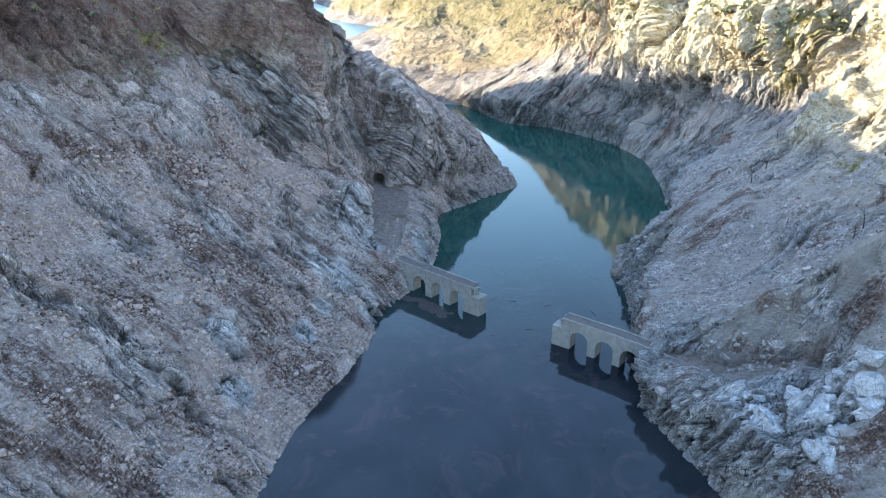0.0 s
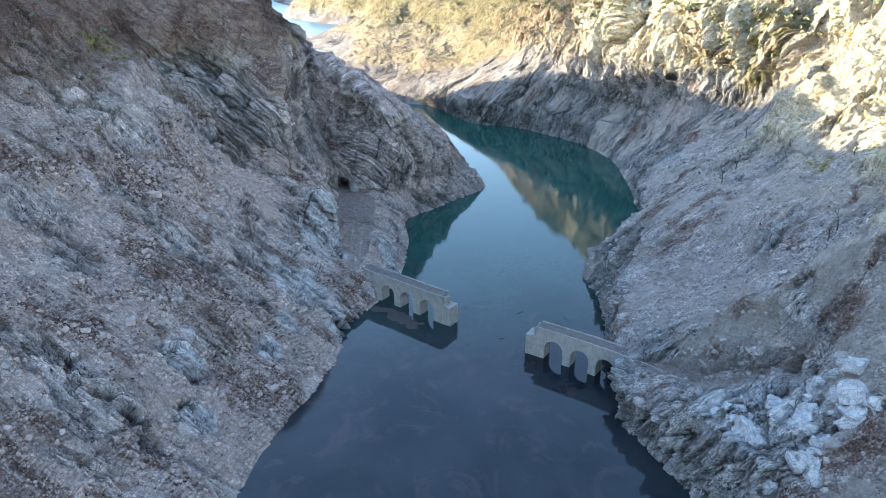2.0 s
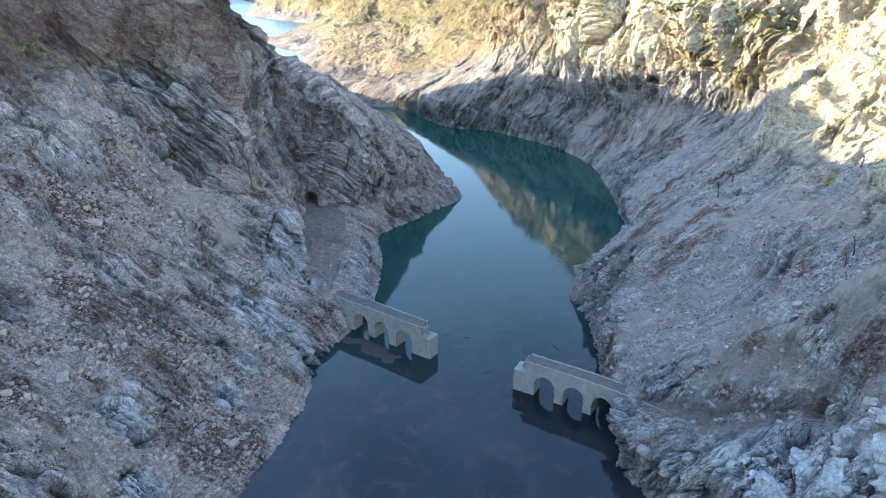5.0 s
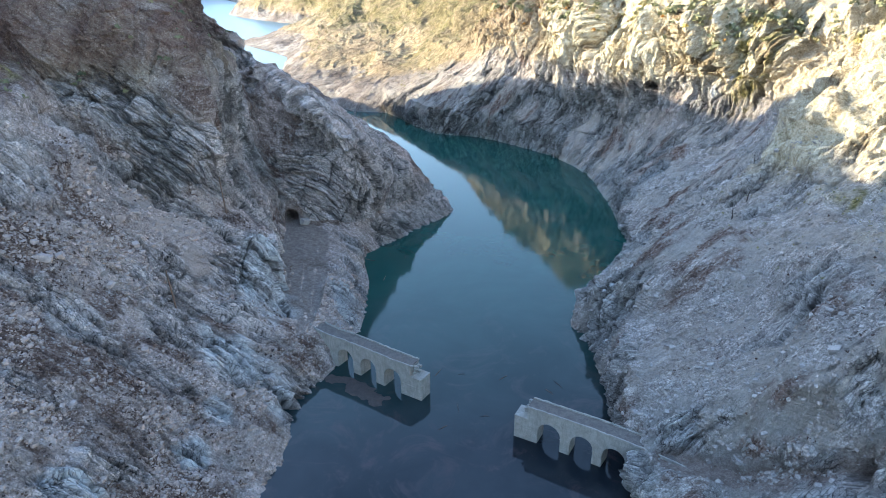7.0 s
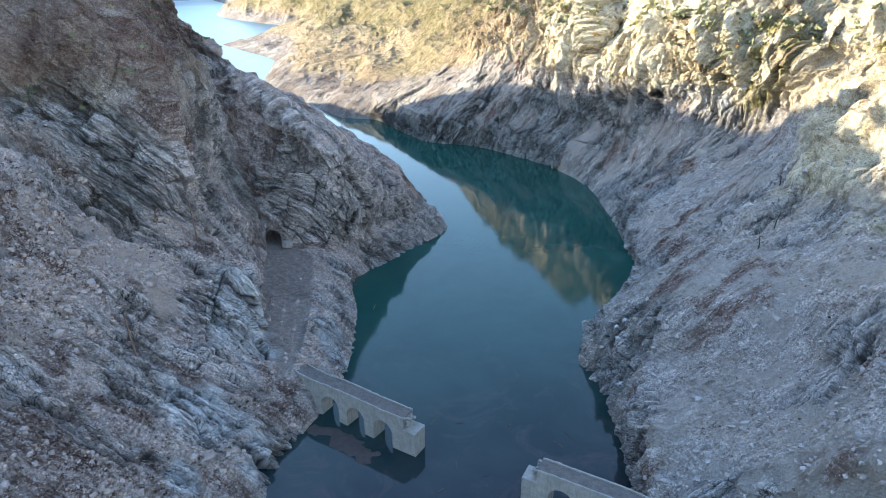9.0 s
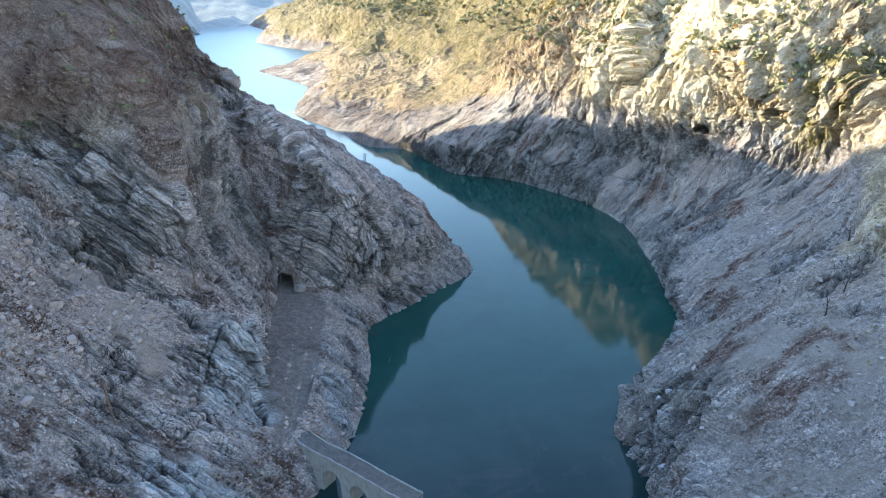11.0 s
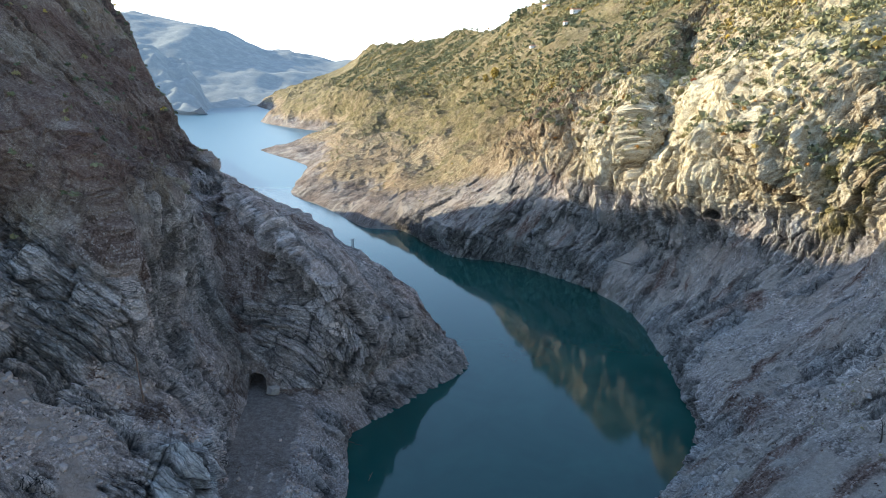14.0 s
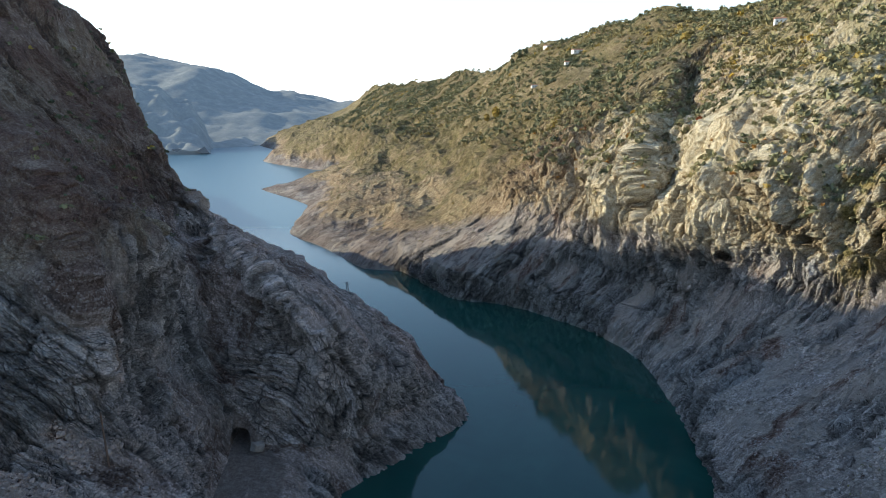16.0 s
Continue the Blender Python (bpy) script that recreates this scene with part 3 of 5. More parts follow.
LEFT.append([(15, 362), (7, 368), (0, 372), (-4, 373), (-5, 373.5), (0, 370), (-9, 364), (-62, 424), (-98, 441.3), (-136.1, 449.5), (-175, 464)])
LEFT.append([(40, 380), (31, 391), (24, 394), (20, 396), (19, 397), (15, 398), (-5, 397), (-78.8, 427.4), (-104, 448.2), (-140.1, 460.9), (-182, 480)])
LEFT.append([(60, 414), (50.1, 414), (43, 416), (38, 418), (37, 418), (22.7, 427.1), (-19.5, 438.9), (-84.7, 444.2), (-104.2, 455.7), (-143.1, 474.2), (-196, 503)])
LEFT.append([(52, 446), (42, 441), (36, 443), (33, 444), (32, 444), (13.4, 447.7), (-19.2, 451.5), (-84.3, 458.1), (-104.7, 464.5), (-143.9, 489.2), (-224, 531)])
LEFT.append([(10, 525), (-10, 515), (-17, 510.8), (-20.8, 509), (-23.5, 506.5), (-45.5, 496.7), (-67.1, 486.4), (-94.6, 482), (-113.1, 487.4), (-152.3, 513.9), (-275, 575)])
LEFT.append([(-90, 655), (-110, 640), (-115.9, 632.1), (-119.2, 627.8), (-121.3, 626.2), (-130.5, 613.6), (-139.2, 596.3), (-145.2, 573.5), (-146, 562), (-162, 568), (-285, 615)])
LEFT.append([(-172, 812), (-190, 800), (-195.3, 793.9), (-198.7, 789.7), (-200, 788.6), (-204.2, 779.5), (-209.2, 769.5), (-215, 754.4), (-222.7, 734.5), (-237, 722), (-330, 720)])
LEFT.append([(-235, 1010), (-252, 1000), (-258.2, 991.9), (-262.4, 987.9), (-268.4, 991.8), (-290.4, 997.8), (-310.3, 1002.9), (-420.2, 1009.9), (-600.1, 1015.9), (-800.1, 1020), (-1000, 1030)])
LEFT.append([(-330, 1270), (-350, 1262), (-375, 1260), (-382, 1260), (-383, 1260), (-405, 1260), (-422, 1262), (-560, 1264), (-720, 1266), (-900, 1270), (-1100, 1276)])
LEFT.append([(-540, 1600), (-560, 1590), (-570, 1585), (-575, 1582), (-576, 1581), (-600, 1570), (-640, 1550), (-760, 1520), (-900, 1490), (-1050, 1450), (-1200, 1400)])
RIGHT_Z = [-10, 0, 10, 20, 35, 50, 70, 100, 140, 195, 238]
RIGHT = []
RIGHT.append([(88, -250), (100, -250), (113, -250), (125, -250), (144.2, -249.8), (161, -249.9), (183.1, -250.1), (221.7, -250.1), (276.8, -250.1), (358.2, -250.1), (519.9, -250)])
RIGHT.append([(80, 20), (92.1, 20), (113.5, 20.6), (126.3, 20.8), (132.8, 20.2), (146.6, 19.4), (169.8, 19.2), (210.4, 19.3), (267.5, 19.6), (350.3, 19.9), (512.7, 20.1)])
RIGHT.append([(69.9, 91.6), (82.2, 92), (98, 94), (106, 95), (118, 92.5), (129.1, 91.5), (152.9, 92.1), (195.3, 94.3), (253.3, 97.1), (338.7, 100.8), (503.1, 106.8)])
RIGHT.append([(62, 137.4), (74.1, 138), (80, 138.5), (84, 137), (104, 139.5), (117, 138.5), (136.4, 140), (182.4, 142.6), (241.5, 146.6), (324, 151.2), (494.8, 160.3)])
RIGHT.append([(56, 161.6), (68, 162), (70.4, 161.2), (76.3, 163.6), (102.4, 171), (103.9, 169), (138, 165.5), (180.9, 167.1), (239.4, 168.7), (315, 171.8), (488.4, 176.9)])
RIGHT.append([(54, 176.6), (64, 177), (65.5, 177.5), (87.4, 180.2), (93.2, 173.3), (116.9, 178.7), (151.6, 177.9), (191.7, 178.2), (244.4, 182.3), (308.5, 185.7), (483, 191.5)])
RIGHT.append([(62, 190), (70.9, 192), (72.4, 199.1), (79.4, 203.1), (105.2, 199.7), (122, 197.9), (173.7, 202.2), (209.8, 215.1), (252.5, 224.3), (316.3, 229.6), (477.9, 234.9)])
RIGHT.append([(68, 229), (77.9, 228), (79.4, 227.5), (82.7, 226.6), (116.8, 225), (128.1, 223.9), (182.3, 228.4), (215.9, 236.6), (256.5, 244.6), (316.8, 250), (477.5, 260)])
RIGHT.append([(70, 254), (79, 253), (84.6, 251.8), (91.3, 252), (99.6, 249.8), (128.9, 249.2), (178.4, 251.1), (213.7, 258.3), (255.5, 266.5), (316.2, 274.7), (478.3, 290)])
RIGHT.append([(69, 276), (78, 275), (83.4, 273.6), (86.4, 272.8), (101.7, 274), (126.3, 281.3), (166.3, 272), (209.3, 278.9), (255, 288), (319.9, 299.1), (479.7, 320)])
RIGHT.append([(74, 294), (84, 292), (90, 291), (100.9, 287.3), (130.1, 286.9), (149.1, 291.9), (170.6, 294.5), (207.1, 296.3), (255.6, 306.3), (323.8, 323.5), (480.7, 350)])
RIGHT.append([(104, 326), (111.9, 320.1), (114.1, 321.4), (126.3, 314), (147.3, 304.8), (160.7, 306.5), (182.5, 312.2), (215.7, 314), (263.8, 327.3), (333.9, 350.4), (480.5, 390)])
RIGHT.append([(117, 341), (125.9, 340), (127.4, 342.7), (139.5, 343), (163, 340.9), (179.7, 340.9), (208.3, 344.8), (244.9, 342.9), (284.7, 358.2), (344.4, 383.8), (479.3, 430)])
RIGHT.append([(128, 386), (138, 385), (139.7, 385.8), (145.4, 386.9), (173.1, 385.5), (201.5, 384.3), (218, 386), (234, 381), (268, 398), (342.8, 431.1), (478.7, 479.7)])
RIGHT.append([(136, 430), (145, 430), (152.6, 431.2), (161.8, 433.6), (174, 435.9), (183, 438), (187, 438), (193, 437), (216, 456), (296, 518), (400, 590)])
RIGHT.append([(140, 476), (149, 475), (156.9, 474.2), (167.8, 475.3), (175.1, 475.1), (171.8, 472.4), (175.2, 470.1), (193.2, 473), (234.4, 507.5), (299.5, 584.9), (370.2, 660.1)])
RIGHT.append([(134, 507), (142, 510), (145.6, 511.1), (151.6, 513.3), (163.2, 518.7), (157.6, 514.7), (161.4, 514.1), (179.4, 517.1), (219.8, 560.2), (283.1, 649.8), (350.2, 730.1)])
RIGHT.append([(115, 541), (122, 547), (122.5, 547.8), (124.5, 548.2), (133.2, 553), (137.4, 551.1), (144.9, 551.5), (162.9, 556.5), (206.3, 614.5), (269.2, 714.8), (330.1, 800)])
RIGHT.append([(88, 577), (93, 585), (93.4, 584), (95.4, 583.8), (104, 588), (115.4, 591.7), (132.2, 594.7), (156.9, 604.8), (197, 669.8), (255.5, 779.9), (310, 870)])
RIGHT.append([(52, 593), (58, 601), (58.1, 603.5), (59.8, 606.1), (75.4, 619), (97, 627.7), (119.3, 634.9), (145.5, 649.9), (184.6, 729.9), (239.8, 849.9), (290, 940)])
RIGHT.append([(15, 680), (22, 690), (25.1, 694.4), (31.3, 704), (52.2, 728.6), (77.9, 744.1), (108.4, 754.7), (138.4, 779.9), (164.3, 849.9), (204.8, 959.9), (250.1, 1060)])
RIGHT.append([(-22, 690), (-10, 702), (-3.5, 724.1), (8.7, 768.6), (31.7, 848.8), (52.2, 919.2), (77.7, 959.5), (103.2, 999.8), (125, 1060), (155.2, 1160.1), (190.2, 1260)])
RIGHT.append([(-66, 785), (-52, 791), (-36.6, 811.7), (-23.3, 849.4), (-1.7, 939.2), (18.3, 1049.3), (38.9, 1119.6), (59.6, 1189.9), (80.1, 1260), (105.2, 1370.1), (140.2, 1480.1)])
RIGHT.append([(-122, 886), (-105, 893), (-82.1, 908), (-60.3, 930), (-38.4, 999.9), (-20.5, 1109.8), (-5.4, 1199.8), (9.8, 1289.9), (30, 1380), (60.1, 1500), (90.1, 1620)])
RIGHT.append([(-126, 1095), (-110, 1100), (-85.9, 1108), (-65.9, 1118), (-47.9, 1150), (-36, 1210), (-26, 1280), (-15, 1370), (0, 1460), (25, 1600), (60.1, 1720)])
RIGHT.append([(-240, 1316), (-219, 1323), (-159.9, 1332), (-119.9, 1340), (-84.9, 1352), (-61.9, 1375), (-48, 1410), (-36, 1460), (-25, 1540), (0, 1680), (40, 1800)])
RIGHT.append([(-170, 1372), (-150, 1368), (-120, 1372), (-100, 1378), (-80, 1388), (-66, 1405), (-56, 1440), (-46, 1500), (-36, 1580), (-15, 1730), (20, 1850)])
RIGHT.append([(-125, 1655), (-106, 1650), (-98, 1650), (-92, 1652), (-84, 1655), (-76, 1660), (-70, 1668), (-64, 1690), (-56, 1740), (-40, 1850), (-10, 1960)])
RIGHT.append([(-215, 1730), (-190, 1742), (-178, 1748), (-168, 1753), (-156, 1760), (-146, 1768), (-130, 1780), (-112, 1830), (-96, 1890), (-70, 1990), (-40, 2090)])
RIGHT.append([(-385, 2036), (-357, 2036), (-340, 2040), (-322, 2044), (-300, 2048), (-280, 2052), (-220, 2062), (-170, 2090), (-130, 2140), (-90, 2230), (-60, 2330)])
RIGHT.append([(-415, 2450), (-390, 2450), (-378, 2452), (-364, 2454), (-345, 2458), (-320, 2462), (-270, 2470), (-220, 2490), (-180, 2520), (-130, 2580), (-90, 2660)])
RIGHT.append([(-560, 2960), (-545, 2940), (-535, 2945), (-520, 2950), (-500, 2960), (-470, 2970), (-400, 2980), (-330, 3000), (-260, 3030), (-180, 3080), (-90, 3150)])
STEP = 0.54


def level_band(g, cols, j0, j1, rows, i0, i1, soft=6):
    """1 on the part of a grid between two levels and two sections (the road bed), 0 elsewhere."""
    m = np.zeros(g.shape[:2], np.float32)
    m[rows[i0]:rows[i1], cols[j0]:cols[j1] + 1] = 1
    return m


g, rows, cols = loft(LEFT, LEFT_Z, STEP, (2, 16))
ramp_up = np.clip((g[..., 1] - 290) / 60, 0, 1) * np.clip((382 - g[..., 1]) / 10, 0, 1) * np.clip(1 - np.abs(g[..., 2] - 13) / 14, 0, 1) * np.clip((-8 - g[..., 0]) / 8, 0, 1)
g[..., 2] += 3.5 * ramp_up     # the road climbs to its tunnel
SPIRES_L = [(-39, 284, 9.0, 6.0), (-138, 520, 13.0, -16.0), (-121.5, 531, 3.4, 19.0), (-97, 465, 4.0, 5.0), (-104, 470, 3.5, 6.0), (-122, 480, 3.5, 7.0), (-82, 452, 4.0, 5.0), (-110, 472, 6.0, 9.0), (-132, 488, 6.0, 9.0), (-86, 440, 6.0, 6.0), (-118, 455, 5.0, 7.0), (-90, 480, 5.0, 5.0)]
LEFT_BANK = bank("ground_left_bank", g, level_band(g, cols, 3, 4, rows, 7, 11),
            [(-45, 240, 13), (-38, 280, 14), (-12, 296, 10), (-10, 285, 7), (-50, 205, 6), (-46, 222, 6), (-70, 180, 7), (-62, 165, 7), (-118, 207, 13), (-104, 200, 9), (-84, 152, 9), (10, 373, 11), (31, 392, 13), (44, 413, 13), (22, 384, 10), (-8, 352, 8), (-8, 330, 7), (-9, 312, 7)],
            [(-80, 215, 20), (-62, 206, 15), (-55, 225, 14), (-88, 186, 16), (-72, 238, 14), (-50, 303, 8), (-52, 342, 16), (-42, 380, 16), (-30, 402, 14), (-62, 300, 9), (-100, 170, 16), (-70, 150, 10), (-60, 188, 8), (-96, 232, 12)],
            [(-45, 242, 12), (-32, 236, 10), (-38, 274, 11), (-39, 286, 9), (-40, 297, 6), (-13, 302, 8), (-10, 288, 8), (-12, 276, 5), (-70, 181, 6), (-61, 166, 6), (-50, 205, 5), (-46, 222, 5)], [(-125, 300, 8)], [(-82, 292, 7), (-70, 285, 6), (-60, 276, 5)], 90.0, 5, 1.0, (0.4, 0.85, 0.3),
            [(-37.0, 363.5, 15.6, 98.0, 6.4, 7.6, 14.0)], 0.75, 1.0, SPIRES_L, darks=[(-82, 314, 20), (-102, 328, 20), (-64, 334, 14), (-50, 372, 12), (-70, 356, 16), (-108, 352, 18)])
tagged(LEFT_BANK[0], "steep grey limestone bank with scree and brown weeds", "rock bank", kind="structure")
g, rows, cols = loft(RIGHT, RIGHT_Z, STEP, (2, 19))
g[..., 2] -= np.clip((g[..., 1] - 850) / 450, 0, 1) * 32.0 * np.clip((g[..., 2] - 90) / 95, 0, 1)     # the hill falls away towards the lake's head
carve(g, [(164, 512, 66), (186, 540, 88), (214, 590, 118), (240, 640, 150)], 5.0, 1.3)
carve(g, [(205, 375, 68), (240, 390, 96), (290, 410, 140)], 4.0, 1.0)
carve(g, [(82, 169, 14), (91, 161.5, 18), (99, 155.5, 23)], 3.5, 1.5)
trench = carve(g, [(76, 186, 11.5), (88, 175.5, 14), (97, 167.5, 20), (105, 161, 26)], 3.4, 2.2)
RIGHT_BANK = bank("ground_right_bank", g, trench * 0.92, [(88, 148, 22), (84, 262, 15)], [(115, 160, 8), (130, 330, 16), (98, 180, 8)],
            [(92, 150, 17)], [(154, 240, 6), (215, 400, 14)], [(130, 180, 9), (120, 170, 7), (144, 204, 12), (118, 250, 8), (110, 196, 5), (136, 228, 7), (150, 300, 9), (158, 255, 9), (96, 184, 8), (104, 176, 7), (88, 190, 5)], 62.0, 305, -1.0, (-0.4, 0.85, 0.3),
            [(106.5, 160.5, 25.8, -15.0, 5.2, 6.0, 12.0), (174, 446, 61.0, 50.0, 8.5, 5.5, 11.0), (186, 409, 76.5, 33.0, 6.5, 4.0, 9.0), (95, 256, 27.5, 60.0, 2.6, 2.2, 3.0)], 0.15, 1.7, [(176, 566, 24.0, 7.0), (208, 492, 28.0, 10.0), (242, 425, 28.0, 8.0), (228, 530, 30.0, 8.0)], -0.15)
tagged(RIGHT_BANK[0], "pale limestone bank rising to a sunlit scrubby hill", "rock bank", kind="structure")

w = 5000.0
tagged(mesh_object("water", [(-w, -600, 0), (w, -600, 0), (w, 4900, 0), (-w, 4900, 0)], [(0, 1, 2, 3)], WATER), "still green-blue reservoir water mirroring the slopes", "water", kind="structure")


# ---- the broken road bridge: two halves of one curved viaduct ----
def along_line(line):
    pts = np.array(line, float)
    seg = np.linalg.norm(pts[1:] - pts[:-1], axis=1)
    acc = np.concatenate([[0], np.cumsum(seg)])

    def at(s):
        x, y = np.interp(s, acc, pts[:, 0]), np.interp(s, acc, pts[:, 1])
        e = 1.5
        a = np.array([np.interp(max(s - e, 0), acc, pts[:, k]) for k in (0, 1)])
        b = np.array([np.interp(min(s + e, acc[-1]), acc, pts[:, k]) for k in (0, 1)])
        t = (b - a) / np.linalg.norm(b - a)
        return np.array([x, y]), t
    return at, acc[-1]


def strip(bm, at, side, width, samples, inset0=0.0, inset1=0.0):
    """A ribbon of box section along the bridge: samples of (s, bottom, top)."""
    last = None
    for s, z0, z1 in samples:
        p, t = at(s)
        nrm = np.array([-t[1], t[0]]) * side
        a, b = p + nrm * inset0, p + nrm * (width - inset1)
        ring = [bm.verts.new((a[0], a[1], z0)), bm.verts.new((b[0], b[1], z0)), bm.verts.new((b[0], b[1], z1)), bm.verts.new((a[0], a[1], z1))]
        if last:
            for k in range(4):
                bm.faces.new((last[k], last[(k + 1) % 4], ring[(k + 1) % 4], ring[k]))
        else:
            bm.faces.new(ring[::-1])
        last = ring
    bm.faces.new(last)
    bmesh.ops.recalc_face_normals(bm, faces=bm.faces[:])


def make_bridge(line, side, arches, ledge, deck=12.0, width=5.2, label=""):
    at, length = along_line(line)
    bridge = tagged(new("road_bridge"), label, "bridge", group="halves of the broken bridge")
    spring, floor_z = 4.6, -7.0
    # spandrel body with its arches
    samples = []
    grid = [ledge] + list(np.arange(ledge + 0.6, length, 0.6)) + [length]
    for s0, s1 in arches:
        grid = [s for s in grid if not s0 - 0.3 < s < s1 + 0.3]
        r, c = (s1 - s0) / 2, (s0 + s1) / 2
        samples += [(s0 - 0.002, spring)] + [(c - r * math.cos(math.pi * k / 20), spring + r * math.sin(math.pi * k / 20)) for k in range(21)] + [(s1 + 0.002, spring)]
    samples += [(s, spring) for s in grid]
    samples.sort()
    bm = bmesh.new()
    strip(bm, at, side, width, [(s, z, deck - 0.35) for s, z in samples])
    body = part("spandrel_wall", bm, MASONRY, bridge, "pale masonry walls over round arches")
    # voussoir rings
    for s0, s1 in arches:
        r, c = (s1 - s0) / 2, (s0 + s1) / 2
        for inset, face in ((-0.05, 1), (width - 0.25, 0)):
            bm = bmesh.new()
            last = None
            for k in range(19):
                a = math.pi * k / 18
                ring = []
                for rad, off in ((r - 0.01, inset), (r + 0.55, inset), (r + 0.55, inset + 0.3), (r - 0.01, inset + 0.3)):
                    p, t = at(c - rad * math.cos(a))
                    nrm = np.array([-t[1], t[0]]) * side
                    ring.append(bm.verts.new((*(p + nrm * off), spring + rad * math.sin(a))))
                if last:
                    for q in range(4):
                        bm.faces.new((last[q], last[(q + 1) % 4], ring[(q + 1) % 4], ring[q]))
                last = ring
            bmesh.ops.recalc_face_normals(bm, faces=bm.faces[:])
            part("arch_ring", bm, MASONRY, body)
    # piers between the arches, down into the water
    edges = [0.0] + [v for a in arches for v in a] + [length]
    for s0, s1 in zip(edges[::2], edges[1::2]):
        bm = bmesh.new()
        n = max(2, int((s1 - s0) / 1.5))
        strip(bm, at, side, width, [(s0 + (s1 - s0) * k / n, floor_z, spring + 0.004 if s0 > 0 or s1 < ledge else spring) for k in range(n + 1)], -0.04, -0.04)
        pier = part("pier", bm, MASONRY, bridge)
        bm = bmesh.new()
        strip(bm, at, side, width, [(max(0, s0 - 0.12), spring - 0.3, spring + 0.02), (min(length, s1 + 0.12), spring - 0.3, spring + 0.02)], -0.14, -0.14)
        part("impost", bm, MASONRY, pier)
    # the bared end block
    bm = bmesh.new()
    strip(bm, at, side, width, [(0.0, spring, 7.6), (ledge * 0.5, spring, 7.65), (ledge + 0.05, spring, 7.6)], -0.03, -0.03)
    part("end_block", bm, MASONRY, bridge, "bare pale end block where the span has gone")
    bm = bmesh.new()
    strip(bm, at, side, width, [(-0.15, 7.6, 8.05), (ledge + 0.03, 7.6, 8.05)], -0.2, -0.2)
    part("end_cap", bm, MASONRY, bridge)
    # deck, string courses and worn parapets
    rng = random.Random(int(length * 100))
    steps = [ledge - 0.1 + (length - ledge + 0.1) * k / 60 for k in range(61)]
    bm = bmesh.new()
    strip(bm, at, side, width, [(s, deck - 0.35, deck - 0.08 + 0.05 * math.sin(s * 1.7)) for s in steps], 0.35, 0.35)
    part("deck_surface", bm, DECKING, bridge, "silted grey road surface")
    for inset in (-0.18, width - 0.3):
        bm = bmesh.new()
        strip(bm, at, side, inset + 0.48, [(s, deck - 0.42, deck - 0.1) for s in steps], inset)
        part("string_course", bm, MASONRY, bridge)
        bm = bmesh.new()
        strip(bm, at, side, inset + 0.46, [(s, deck - 0.1, deck + (rng.choice((0.12, 0.3, 0.34, 0.36, 0.3)) if s < length * 0.8 else 0.3)) for s in steps], inset + 0.04)
        part("parapet", bm, MASONRY, bridge, "low parapet worn down to its footing")
    # torn masonry at the broken end
    for k in range(14):
        s, off, z = ledge + rng.uniform(-1.2, 0.3), rng.uniform(0.3, width - 0.3), rng.uniform(8.1, deck - 0.2)
        p, t = at(max(0.0, s - (deck - z) * 0.12))
        nrm = np.array([-t[1], t[0]]) * side
        bm = bmesh.new()
        bmesh.ops.create_cube(bm, size=1.0)
        for v in bm.verts:
            v.co = Vector((v.co.x * rng.uniform(0.6, 1.1), v.co.y * rng.uniform(0.5, 0.9), v.co.z * rng.uniform(0.4, 0.8)))
        bm.transform(Matrix.Translation((*(p + nrm * off), z)) @ Euler((rng.uniform(-0.2, 0.2), rng.uniform(-0.2, 0.2), rng.uniform(0, 3))).to_matrix().to_4x4())
        part("broken_stone", bm, MASONRY, bridge)
    return bridge


make_bridge([(14.6, 236.3), (8.2, 241.5), (2.7, 246.3), (-2.7, 251.2), (-10, 257.6), (-15.5, 261.8), (-20.4, 266.6), (-24.5, 273.0), (-27.5, 281.0)], -1,
            [(8.2, 15.3), (19.0, 26.0), (29.4, 36.4), (39.6, 45.6)], 4.3, label="curved pale masonry bridge half ending broken over the water")
make_bridge([(41.1, 215.7), (47.2, 211.4), (52.9, 206.9), (60.7, 201.0), (67.5, 195.1), (72.4, 190.7), (80.5, 182.2), (86.0, 177.0)], 1,
            [(7.4, 14.6), (17.6, 24.4), (27.2, 34.0)], 4.0, label="straight pale masonry bridge half on three arches")


MUD = concrete_material("wet_mud", (0.075, 0.058, 0.05), (0.03, 0.024, 0.022))
gx, gy = np.meshgrid(np.linspace(-1.3, 1.3, 60), np.linspace(-1.3, 1.3, 40), indexing="ij")
px, py = -8.0 + gx * 18.0 * 0.78 + gy * 6.5 * 0.62, 246.5 - gx * 18.0 * 0.62 + gy * 6.5 * 0.78
flat_p = np.stack([px, py, np.zeros_like(px)], -1).reshape(-1, 3)
pz = 0.3 - 0.9 * (gx**2 + gy**2).ravel() + fbm(flat_p, 4.0, 5, 210) * 1.3
k = np.arange(gx.size).reshape(gx.shape)
bar = mesh_object("mud_bank", np.column_stack([flat_p[:, :2], np.clip(pz, -2.5, 0.45)]), np.stack([k[:-1, :-1], k[1:, :-1], k[1:, 1:], k[:-1, 1:]], -1).reshape(-1, 4), MUD, smooth=True)
tagged(bar, "dark wet mud bar bared beneath the bridge arches", "mud bank", kind="structure")


